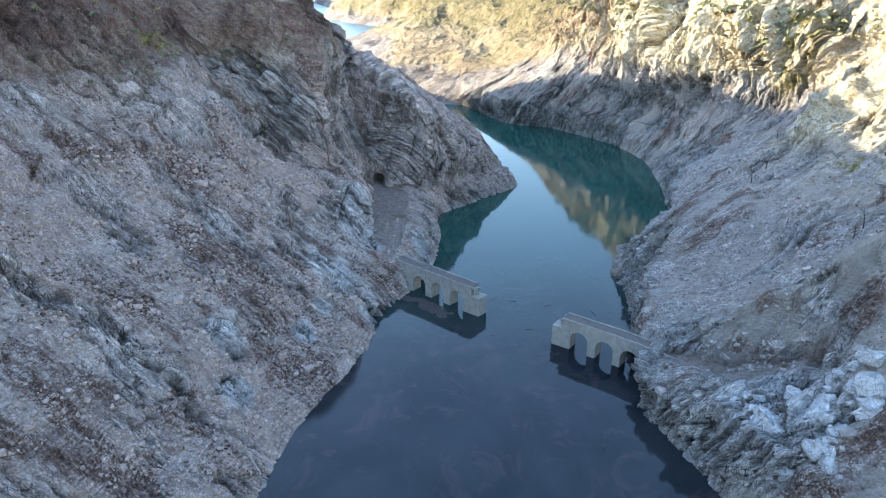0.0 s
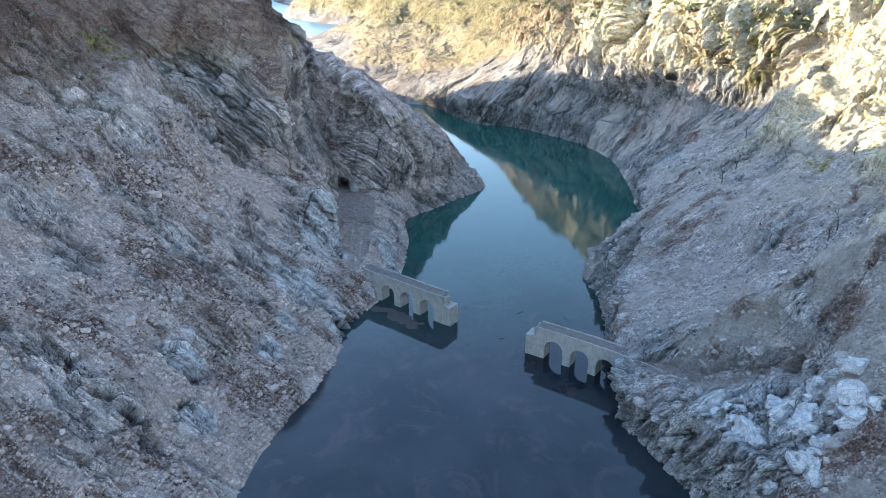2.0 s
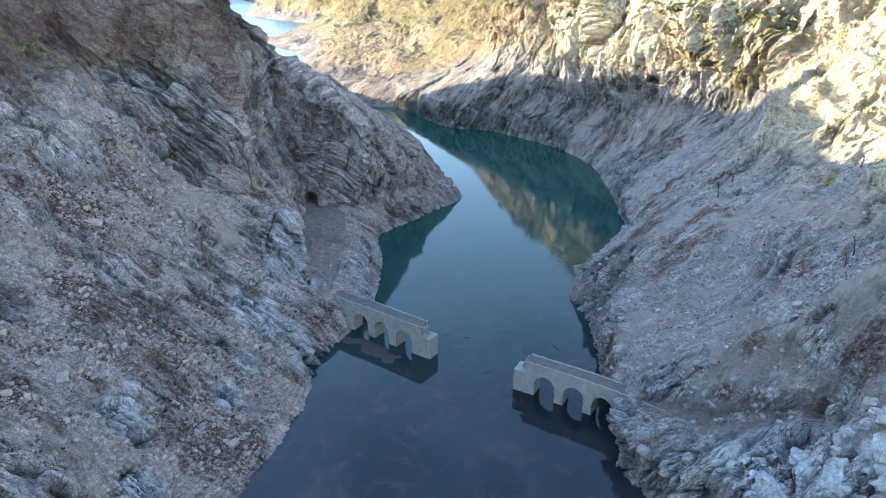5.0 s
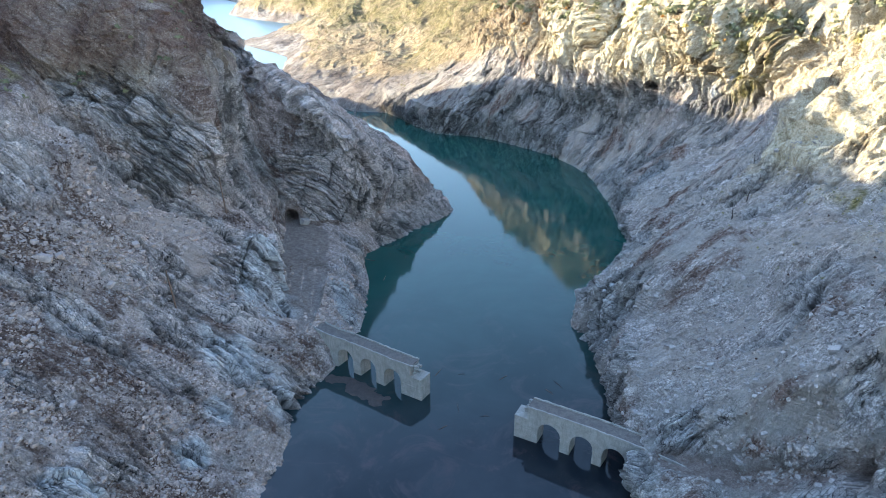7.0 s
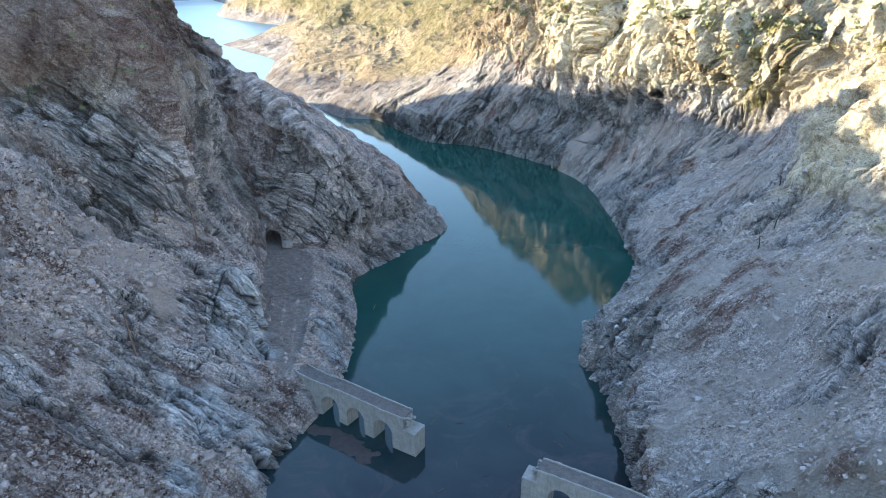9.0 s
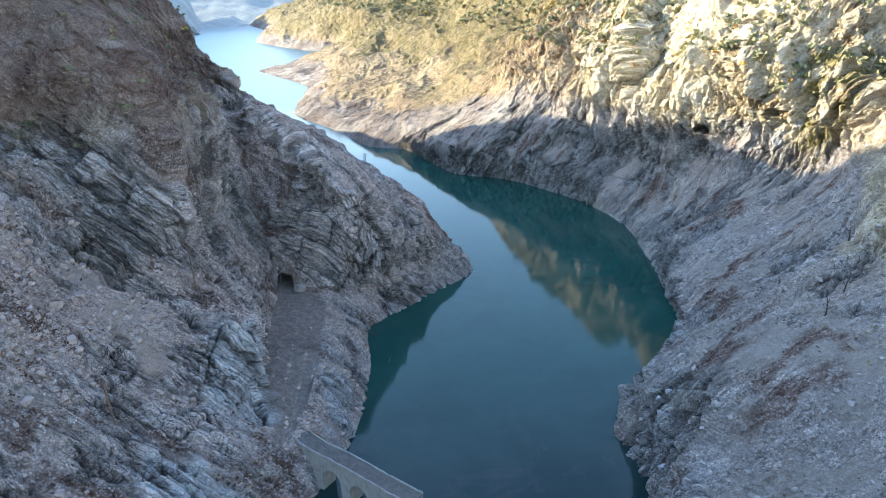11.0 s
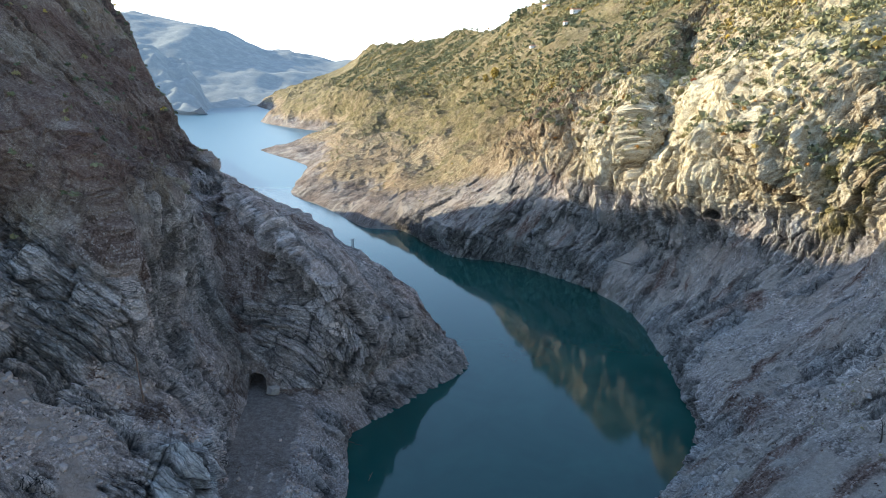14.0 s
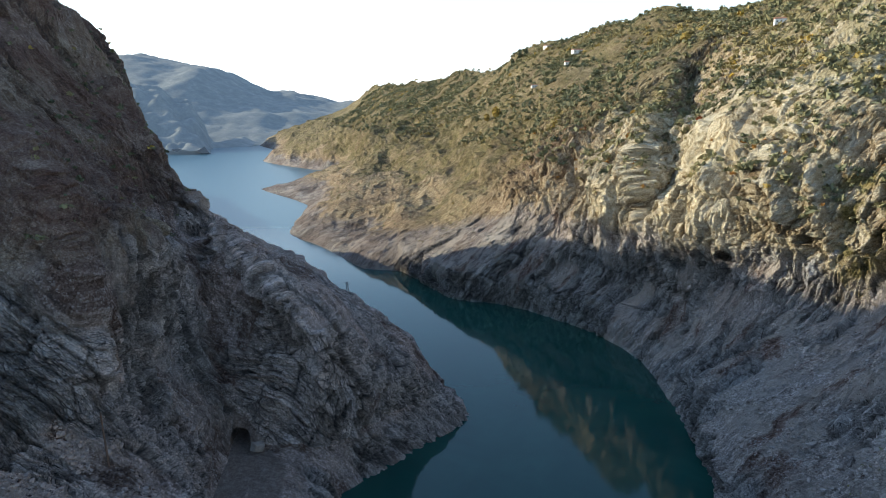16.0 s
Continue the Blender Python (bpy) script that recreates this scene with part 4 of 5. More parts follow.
# ---- loose stones ----
def boulder_material(name, tint):
    m, N, L, bsdf = shader(name)
    pos = N.new("ShaderNodeTexCoord").outputs["Object"]
    info = N.new("ShaderNodeObjectInfo")
    geo = N.new("ShaderNodeNewGeometry")
    a = noise_node(N, L, pos, 1.5, 7, 0.7).outputs["Fac"]
    col = ramp(N, L, a, [(0.3, (0.2, 0.182, 0.168)), (0.55, (0.35, 0.328, 0.306)), (0.75, (0.5, 0.478, 0.452))])
    vary = maths(N, L, "ADD", maths(N, L, "MULTIPLY", info.outputs["Random"], 0.5), maths(N, L, "MULTIPLY", geo.outputs["Random Per Island"], 0.5))
    col = mix(N, L, 0.75, col, ramp(N, L, vary, [(0.15, (0.55, 0.5, 0.46)), (0.5, (0.85, 0.84, 0.82)), (0.85, (1.0, 1.0, 1.0))]), "MULTIPLY")
    col = mix(N, L, 1.0, col, tint, "MULTIPLY")
    L.new(col, bsdf.inputs["Base Color"])
    bsdf.inputs["Roughness"].default_value = 0.9
    bump(N, L, bsdf, a, 0.6, 0.2)
    return m


STONE = boulder_material("loose_limestone", (1.05, 1.02, 1.0))
WARM_STONE = boulder_material("loose_brownish_limestone", (1.25, 1.06, 0.97))


def angular_stone(rng, n=15):
    """Corners and faces of one broken block about a metre across."""
    bm = bmesh.new()
    sx, sy, sz = rng.uniform(0.8, 1.25), rng.uniform(0.6, 1.0), rng.uniform(0.45, 0.8)
    for x in (-1, 1):
        for y in (-1, 1):
            for z in (-1, 1):
                bm.verts.new((x * sx * rng.uniform(0.24, 0.46), y * sy * rng.uniform(0.24, 0.46), z * sz * rng.uniform(0.26, 0.46)))
    for _ in range(n // 3):
        v = Vector((rng.gauss(0, 1), rng.gauss(0, 1), rng.gauss(0, 1))).normalized()
        bm.verts.new((v.x * sx * 0.5, v.y * sy * 0.5, v.z * sz * 0.5))
    hull = bmesh.ops.convex_hull(bm, input=bm.verts[:])
    bmesh.ops.delete(bm, geom=[g for g in hull["geom_interior"] if isinstance(g, bmesh.types.BMVert)], context="VERTS")
    bm.normal_update()
    return bm


def joined_stones(name, places, sizes, seed, label, material=None):
    rng = random.Random(seed)
    kinds = []
    for _ in range(12):
        bm = angular_stone(rng, 9)
        bm.verts.index_update()
        kinds.append((np.array([v.co[:] for v in bm.verts]), np.array([[v.index for v in f.verts] for f in bm.faces])))
        bm.free()
    verts, faces, base = [], [], 0
    for p, size in zip(places, sizes):
        v, f = kinds[rng.randrange(12)]
        r = np.array(Euler((rng.uniform(-0.5, 0.5), rng.uniform(-0.5, 0.5), rng.uniform(0, 6.28))).to_matrix())
        verts.append((v * size) @ r.T + p)
        faces.append(f + base)
        base += len(v)
    return tagged(mesh_object(name, np.concatenate(verts), np.concatenate(faces), material or STONE), label, "stones", kind="stuff")


def pick(bank_data, count, seed, box, high, smooth_only=0.55):
    """Random places on a bank within box (x0, x1, y0, y1), between two heights, mostly off the outcrops."""
    _, q, rough, n = bank_data
    rng = np.random.default_rng(seed)
    ok = (q[:, 0] > box[0]) & (q[:, 0] < box[1]) & (q[:, 1] > box[2]) & (q[:, 1] < box[3]) & (q[:, 2] > high[0]) & (q[:, 2] < high[1]) & (rough < smooth_only)
    ids = np.flatnonzero(ok)
    # clusters: favour places where a coarse noise is high
    ids = rng.choice(ids, count * 6)
    w = np.clip(fbm(q[ids], 13.0, 3, seed) * 2.4 + 0.35, 0.03, 1)
    ids = ids[rng.random(len(ids)) < w][:count]
    return q[ids]


rng = np.random.default_rng(4)
for data, box, seed, cnt, name in ((LEFT_BANK, (-130, 20, 110, 345), 11, 16000, "scattered_stones"), (RIGHT_BANK, (60, 230, 110, 470), 12, 9500, "scattered_stones")):
    pl = pick(data, cnt, seed, box, (1.0, 75.0))
    joined_stones(name, pl, 0.36 + rng.pareto(2.6, len(pl)).clip(0, 3.6) * 0.46, seed, "many small grey stones strewn over the scree", WARM_STONE if data is LEFT_BANK else STONE)

srng = random.Random(9)
BLOCKS = []
for _ in range(7):
    bm = angular_stone(srng, 18)
    bmesh.ops.bevel(bm, geom=bm.edges[:], offset=0.02, segments=1, affect="EDGES")
    me = bpy.data.meshes.new("boulder")
    bm.to_mesh(me)
    bm.free()
    me.materials.append(STONE)
    BLOCKS.append(me)
tunnel_rock = new("boulder", BLOCKS[2])
tunnel_rock.matrix_world = pose(-30.5, 361.0, 17.5, 10, 15, 40) @ Matrix.Diagonal((5.0, 4.0, 6.5, 1))
tagged(tunnel_rock, "tall grey boulder standing beside the tunnel mouth", "boulder", group="boulders on the banks")
WORDS = ["angular grey limestone boulder lying on the scree", "pale limestone block half sunk in gravel", "weathered grey boulder among smaller stones"]
for data, box, seed, cnt in ((LEFT_BANK, (-115, -20, 130, 300), 21, 120), (RIGHT_BANK, (66, 200, 120, 420), 22, 110)):
    for k, p in enumerate(pick(data, cnt, seed, box, (2.0, 70.0), 0.7)):
        ob = new("boulder", BLOCKS[k % 7])
        size = 1.2 + min(2.6, srng.paretovariate(2.4) - 1) * 1.1
        ob.matrix_world = pose(p[0], p[1], p[2] + size * 0.1, srng.uniform(-20, 20), srng.uniform(-20, 20), srng.uniform(0, 360)) @ Matrix.Diagonal((size, size, size, 1))
        tagged(ob, WORDS[k % 3], "boulder", group="boulders on the banks")
        if data is LEFT_BANK:
            ob.material_slots[0].link = "OBJECT"
            ob.material_slots[0].material = WARM_STONE


def bleached_material():
    m, N, L, bsdf = shader("bleached_limestone")
    pos = N.new("ShaderNodeNewGeometry").outputs["Position"]
    a = noise_node(N, L, pos, 0.5, 8, 0.7, 0.6).outputs["Fac"]
    b = noise_node(N, L, pos, 2.6, 8, 0.75).outputs["Fac"]
    seam = blocks(N, L, pos, 0.45, "DISTANCE_TO_EDGE")
    col = ramp(N, L, a, [(0.32, (0.3, 0.295, 0.285)), (0.5, (0.52, 0.515, 0.5)), (0.68, (0.68, 0.675, 0.66))])
    col = mix(N, L, 0.55, col, ramp(N, L, b, [(0.3, (0.55, 0.54, 0.52)), (0.65, (1.1, 1.1, 1.1))]), "MULTIPLY")
    col = mix(N, L, ramp(N, L, seam.outputs["Distance"], [(0.0, (0.75, 0.75, 0.75)), (0.03, (0, 0, 0))]), col, (0.09, 0.08, 0.075))
    L.new(col, bsdf.inputs["Base Color"])
    bsdf.inputs["Roughness"].default_value = 0.92
    bump(N, L, bsdf, maths(N, L, "ADD", a, maths(N, L, "MULTIPLY", b, 0.5)), 1.0, 0.8)
    return m


BLEACHED = bleached_material()
CRAGS = []
for k in range(6):
    bm = angular_stone(srng, 26)
    bmesh.ops.triangulate(bm, faces=bm.faces[:])
    bmesh.ops.subdivide_edges(bm, edges=bm.edges[:], cuts=4, use_grid_fill=True)
    for v in bm.verts:
        v.co *= 0.8 + 0.2 * 0.5 / max(0.25, v.co.length)
    co = np.array([v.co[:] for v in bm.verts])
    lump = fbm(co + k * 7.0, 0.45, 3, 140 + k) * 0.09 + facets(co + k * 3.0, 0.34, 150 + k)[0] * 0.07
    bm.normal_update()
    for v, h in zip(bm.verts, lump):
        v.co += v.normal * float(h)
    me = bpy.data.meshes.new("boulder")
    bm.to_mesh(me)
    bm.free()
    me.materials.append(BLEACHED)
    CRAGS.append(me)
_q = RIGHT_BANK[1]
for x0, x1, y0, y1, cnt, lo, hi in ((86, 112, 120, 147, 34, 3.5, 9.5), (74, 90, 136, 156, 14, 2.0, 4.5), (80, 90, 250, 272, 6, 2.5, 4.0)):
    for k in range(cnt):
        x, y = srng.uniform(x0, x1), srng.uniform(y0, y1)
        size = lo + (hi - lo) * srng.random() ** 1.8
        near = np.argmin((_q[:, 0] - x) ** 2 + (_q[:, 1] - y) ** 2)
        if _q[near, 2] < 2.0:
            continue
        ob = new("boulder", CRAGS[k % 6])
        ob.matrix_world = pose(_q[near, 0], _q[near, 1], _q[near, 2] - size * 0.2, srng.uniform(-25, 25), srng.uniform(-25, 25), srng.uniform(0, 360)) @ Matrix.Diagonal((size, size * srng.uniform(0.75, 1.0), size * srng.uniform(0.7, 1.0), 1))
        tagged(ob, "large bleached limestone block bedded in the outcrop", "boulder", group="bleached blocks of the outcrop")


# ---- scrub over the high-water line ----
def leaf_material():
    m, N, L, bsdf = shader("scrub_leaves")
    hue = attribute(N, "hue")
    col = ramp(N, L, hue, [(0.0, (0.12, 0.135, 0.08)), (0.35, (0.22, 0.22, 0.12)), (0.6, (0.30, 0.27, 0.14)), (0.8, (0.38, 0.31, 0.14)), (0.93, (0.5, 0.34, 0.06)), (1.0, (0.34, 0.13, 0.06))])
    geo = N.new("ShaderNodeNewGeometry")
    col = mix(N, L, 0.6, col, ramp(N, L, geo.outputs["Random Per Island"], [(0.0, (0.65, 0.65, 0.65)), (1.0, (1.0, 1.0, 1.0))]), "MULTIPLY")
    L.new(col, bsdf.inputs["Base Color"])
    bsdf.inputs["Roughness"].default_value = 0.8
    bsdf.inputs["Specular IOR Level"].default_value = 0.15
    return m


LEAF = leaf_material()


def shrubs(name, places, sizes, hues, seed, label, leaves=32, category="scrub"):
    """Bushes as clumps of small tilted leaf sprays, all in one mesh."""
    rng = np.random.default_rng(seed)
    m = len(places)
    c = rng.normal(size=(m, leaves, 3))
    c /= np.linalg.norm(c, axis=2, keepdims=True)
    c *= rng.uniform(0.35, 1.0, (m, leaves, 1))
    c[..., 2] = np.abs(c[..., 2]) * 0.95 + 0.1
    c *= rng.uniform(0.7, 1.3, (m, 1, 3))
    u = rng.normal(size=(m, leaves, 3))
    v = rng.normal(size=(m, leaves, 3))
    size = np.asarray(sizes)[:, None, None]
    centre = np.asarray(places)[:, None, :] + c * size * 0.5
    span = size * rng.uniform(0.09, 0.2, (m, leaves, 1))
    u, v = u * span * 0.7, v * span * 0.7
    quad = np.stack([centre - u - v * 0.4, centre + u * 0.5 - v, centre + u + v * 0.5, centre - u * 0.4 + v], 2).reshape(-1, 3)
    ob = mesh_object(name, quad, np.arange(len(quad)).reshape(-1, 4), LEAF)
    ob.data.attributes.new("hue", "FLOAT", "POINT").data.foreach_set("value", np.repeat(np.asarray(hues, np.float32), leaves * 4))
    return tagged(ob, label, category, kind="stuff")


def slope_places(data, count, seed, box, low, high):
    _, q, rough, n = data
    r = np.random.default_rng(seed)
    ids = np.flatnonzero((q[:, 0] > box[0]) & (q[:, 0] < box[1]) & (q[:, 1] > box[2]) & (q[:, 1] < box[3]) & (q[:, 2] > low) & (q[:, 2] < high))
    # even out: the far sections have few corners, so jitter between neighbours
    cell = np.floor(q[ids, :2] / 3.2).astype(int)
    _, first = np.unique(cell[:, 0] * 100003 + cell[:, 1], return_index=True)
    ids = ids[first]
    w = np.clip(fbm(q[ids], 40.0, 3, seed) * 2.0 + 0.62, 0.15, 1)
    ids = ids[r.random(len(ids)) < w]
    ids = r.permutation(ids)[:count]
    off = r.uniform(-3.5, 3.5, (len(ids), 2))
    nn = n[ids]
    rise = -(nn[:, 0] * off[:, 0] + nn[:, 1] * off[:, 1]) / np.maximum(0.45, np.abs(nn[:, 2])) * np.sign(nn[:, 2])
    return q[ids] + np.stack([off[:, 0], off[:, 1], rise - 0.2], 1)


pl = slope_places(RIGHT_BANK, 15000, 31, (-160, 520, 330, 2100), 98.0, 245.0)
r = np.random.default_rng(5)
hue = np.clip(fbm(pl, 30.0, 3, 55) * 0.8 + 0.44 + r.normal(0, 0.09, len(pl)), 0, 0.92)
shrubs("hillside_scrub", pl, 1.9 + r.random(len(pl)) ** 2 * 5.4, hue, 6, "olive and dry yellow scrub over the sunlit hillside")
pl = slope_places(RIGHT_BANK, 1500, 35, (-160, 200, 690, 1500), 24.0, 98.0)
shrubs("shore_scrub", pl, r.uniform(1.2, 3.4, len(pl)), np.clip(r.normal(0.5, 0.12, len(pl)), 0, 0.9), 16, "dry olive scrub on the terraces above the lake", 14)
pl = slope_places(RIGHT_BANK, 230, 33, (120, 330, 380, 760), 90.0, 118.0)
shrubs("cliff_top_scrub", pl, r.uniform(1.4, 3.6, len(pl)), r.choice([0.3, 0.5, 0.75, 0.97], len(pl)), 7, "rusty red and yellow autumn bushes along the cliff top")
pl = slope_places(LEFT_BANK, 700, 32, (-260, -60, 180, 620), 93.0, 200.0)
shrubs("cliff_scrub", pl, r.uniform(1.0, 3.0, len(pl)), np.clip(r.normal(0.3, 0.2, len(pl)), 0, 0.9), 8, "dark olive scrub on the brown upper cliff")
pl = pick(RIGHT_BANK, 260, 41, (120, 185, 205, 300), (45.0, 85.0), 0.9)
shrubs("bank_weeds", pl, r.uniform(0.5, 1.3, len(pl)), r.uniform(0.4, 0.75, len(pl)), 9, "low green and yellow weeds on the grey bank", 16, "weeds")


def weed_material():
    m, N, L, bsdf = shader("dead_weeds")
    hue = attribute(N, "hue")
    L.new(ramp(N, L, hue, [(0.0, (0.035, 0.02, 0.016)), (0.5, (0.09, 0.05, 0.036)), (1.0, (0.17, 0.11, 0.07))]), bsdf.inputs["Base Color"])
    bsdf.inputs["Roughness"].default_value = 0.9
    return m


pl = pick(LEFT_BANK, 2600, 43, (-125, -30, 120, 320), (3.0, 80.0), 0.35)
tufts = shrubs("dead_weeds", pl, r.uniform(0.5, 1.5, len(pl)), r.uniform(0.0, 1.0, len(pl)), 10, "dark reddish-brown dead weeds between the stones", 10, "weeds")
tufts.data.materials[0] = weed_material()
pl = pick(RIGHT_BANK, 700, 44, (80, 200, 140, 400), (3.0, 80.0), 0.35)
tufts = shrubs("dead_weeds", pl, r.uniform(0.4, 1.1, len(pl)), r.uniform(0.2, 1.0, len(pl)), 10, "sparse brown dead weeds on grey scree", 10, "weeds")
tufts.data.materials[0] = bpy.data.materials["dead_weeds"]


# ---- far away: hills at the lake's head ----
def far_material():
    m, N, L, bsdf = shader("distant_hillside_haze_glow")
    pos = N.new("ShaderNodeNewGeometry").outputs["Position"]
    a = noise_node(N, L, pos, 0.02, 10, 0.8).outputs["Fac"]
    # muted bluish colours and a faint blue glow stand in for haze
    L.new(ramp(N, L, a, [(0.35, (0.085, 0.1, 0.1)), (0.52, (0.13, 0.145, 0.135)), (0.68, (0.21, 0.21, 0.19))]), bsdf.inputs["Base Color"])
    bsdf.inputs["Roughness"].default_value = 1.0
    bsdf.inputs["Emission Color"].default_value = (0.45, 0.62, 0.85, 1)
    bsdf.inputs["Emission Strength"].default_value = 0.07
    return m


FAR = far_material()


def range_of_hills(name, x0, x1, y0, y1, crest, step, seed, label, rugged=10.0):
    """A far range: crest gives the height against the bearing; it falls towards the lake."""
    xs, ys = np.arange(x0, x1, step), np.arange(y0, y1, step)
    gx, gy = np.meshgrid(xs, ys, indexing="ij")
    p = np.stack([gx, gy, np.zeros_like(gx)], -1).reshape(-1, 3)
    az = np.degrees(np.arctan2(p[:, 0] - 19, p[:, 1] - 147))
    top = np.interp(az, [a for a, _ in crest], [h for _, h in crest])
    up = np.clip((p[:, 1] - y0) / (y1 - y0), 0, 1)
    z = top * np.sin(np.clip(up * 1.12, 0, 1) * math.pi / 2) ** 1.25 + fbm(p, 420.0, 6, seed, True) * 60 * np.sqrt(up) + fbm(p, 70.0, 4, seed + 9, True) * rugged * np.sqrt(np.clip(top / 60.0, 0, 1)) - 12
    p[:, 2] = z
    k = np.arange(len(p)).reshape(gx.shape)
    quads = np.stack([k[:-1, :-1], k[1:, :-1], k[1:, 1:], k[:-1, 1:]], -1).reshape(-1, 4)
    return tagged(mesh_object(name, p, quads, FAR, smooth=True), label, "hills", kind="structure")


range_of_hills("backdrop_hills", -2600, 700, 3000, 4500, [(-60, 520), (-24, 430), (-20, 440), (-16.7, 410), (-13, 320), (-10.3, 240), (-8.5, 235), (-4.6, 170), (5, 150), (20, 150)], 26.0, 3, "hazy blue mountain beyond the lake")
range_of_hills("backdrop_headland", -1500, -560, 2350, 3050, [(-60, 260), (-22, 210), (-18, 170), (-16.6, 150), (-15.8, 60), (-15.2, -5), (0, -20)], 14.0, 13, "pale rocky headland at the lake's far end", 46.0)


# ---- single things on the banks and hills ----
def ground(data, x, y):
    q = data[1]
    d = (q[:, 0] - x) ** 2 + (q[:, 1] - y) ** 2
    near = np.argpartition(d, 6)[:6]
    return float(np.median(q[near, 2]))


def plain(name, colour, rough=0.85, metal=0.0, var=0.35, scale=3.0):
    m, N, L, bsdf = shader(name)
    pos = N.new("ShaderNodeTexCoord").outputs["Object"]
    a = noise_node(N, L, pos, scale, 6, 0.7).outputs["Fac"]
    dark = tuple(c * (1 - var) for c in colour)
    L.new(ramp(N, L, a, [(0.3, dark), (0.7, colour)]), bsdf.inputs["Base Color"])
    bsdf.inputs["Roughness"].default_value, bsdf.inputs["Metallic"].default_value = rough, metal
    bump(N, L, bsdf, a, 0.4, 0.05)
    return m


BARK = plain("dark_dead_wood", (0.07, 0.055, 0.045))
RUST = plain("rusty_brown_pole", (0.17, 0.10, 0.065), 0.8)
STEEL = plain("dull_steel", (0.25, 0.25, 0.26), 0.5, 0.8)
PLASTER = plain("white_plaster", (0.8, 0.79, 0.75), 0.9, 0.0, 0.1, 0.6)
TILE = plain("clay_roof", (0.34, 0.17, 0.1))
GLASS = plain("dark_window", (0.03, 0.035, 0.04), 0.2, 0.0, 0.1)
TRUNK = plain("tree_bark", (0.13, 0.1, 0.075))


def limb(bm, a, b, r0, r1, sides=6):
    a, b = Vector(a), Vector(b)
    turn = (b - a).to_track_quat("Z", "Y").to_matrix()
    rings = []
    for p, r in ((a, r0), (b, r1)):
        rings.append([bm.verts.new(p + turn @ Vector((r * math.cos(6.2832 * k / sides), r * math.sin(6.2832 * k / sides), 0))) for k in range(sides)])
    for k in range(sides):
        bm.faces.new((rings[0][k], rings[0][(k + 1) % sides], rings[1][(k + 1) % sides], rings[1][k]))
    bm.faces.new(rings[0][::-1])
    bm.faces.new(rings[1])


def dead_tree(seed, tall):
    rng = random.Random(seed)
    tree = new("dead_tree")
    tagged(tree, "bare dead tree stump with dark broken branches on the bank", "dead tree", group="dead trees on the bank")
    bm = bmesh.new()
    p = Vector((0, 0, -0.6))
    heading = Vector((rng.uniform(-0.15, 0.15), rng.uniform(-0.15, 0.15), 1))
    joints = []
    for k in range(5):
        n = p + heading.normalized() * tall / 5
        limb(bm, p, n, 0.26 * (1 - k / 6.5), 0.26 * (1 - (k + 1) / 6.5))
        joints.append(n)
        heading += Vector((rng.uniform(-0.25, 0.25), rng.uniform(-0.25, 0.25), 0))
        p = n
    part("trunk", bm, BARK, tree)
    for j in joints[1:]:
        for _ in range(2):
            bm = bmesh.new()
            a = rng.uniform(0, 6.28)
            d = Vector((math.cos(a), math.sin(a), rng.uniform(0.2, 0.9))).normalized()
            mid = j + d * tall * rng.uniform(0.12, 0.2)
            limb(bm, j, mid, 0.1, 0.06, 5)
            for _ in range(2):
                limb(bm, mid, mid + (d + Vector((rng.uniform(-0.7, 0.7), rng.uniform(-0.7, 0.7), rng.uniform(0, 0.6)))).normalized() * tall * rng.uniform(0.08, 0.18), 0.05, 0.02, 4)
            part("branch", bm, BARK, tree)
    return tree


DEAD = [dead_tree(k, h) for k, h in enumerate((6.0, 4.2, 5.0))]
for k, (x, y) in enumerate(((135, 266), (152, 303), (127, 188), (131, 191), (120, 178), (162, 235), (175, 407), (150, 477), (146, 283), (128, 262))):
    at = pose(x, y, ground(RIGHT_BANK, x, y), 0, 0, k * 67)
    if k < 3:
        DEAD[k].matrix_basis = at
    else:
        copy_thing(DEAD[k % 3], at)

for x, y, lean_x, lean_y, tall, word in ((-54, 303, -4, 3, 14.0, "rusty brown pole leaning against the grey cliff"), (-62, 251, -6, 4, 13.0, "tall rusty pole standing in the scree")):
    pole = tagged(new("utility_pole"), word, "pole", group="old poles")
    z = ground(LEFT_BANK, x, y)
    bm = bmesh.new()
    limb(bm, (0, 0, -1), (0, 0, tall), 0.3, 0.2, 10)
    part("shaft", bm, RUST, pole)
    bm = bmesh.new()
    limb(bm, (0, 0, tall), (0, 0, tall + 0.25), 0.26, 0.12, 10)
    part("cap", bm, RUST, pole)
    pole.matrix_basis = pose(x, y, z, -lean_y, lean_x, 0)

# lattice pylon on the spur's crest
px, py = -5.0, 447.0
pylon = tagged(new("pylon"), "small steel lattice pylon on the rocky spur", "pylon")
pylon.matrix_basis = pose(px, py, ground(LEFT_BANK, px, py) - 0.5, 0, 0, 20)
legs = [(1, 1), (-1, 1), (-1, -1), (1, -1)]
for sx, sy in legs:
    bm = bmesh.new()
    limb(bm, (sx * 0.75, sy * 0.75, 0), (sx * 0.3, sy * 0.3, 8.5), 0.09, 0.07, 5)
    part("leg", bm, STEEL, pylon)
for k in range(6):
    bm = bmesh.new()
    z0, z1 = k * 1.4, (k + 1) * 1.4
    w0, w1 = 0.75 - 0.45 * z0 / 8.5, 0.75 - 0.45 * z1 / 8.5
    for a in range(4):
        (x0, y0), (x1, y1) = legs[a], legs[(a + 1) % 4]
        limb(bm, (x0 * w0, y0 * w0, z0), (x1 * w1, y1 * w1, z1), 0.05, 0.05, 4)
    part("brace", bm, STEEL, pylon)
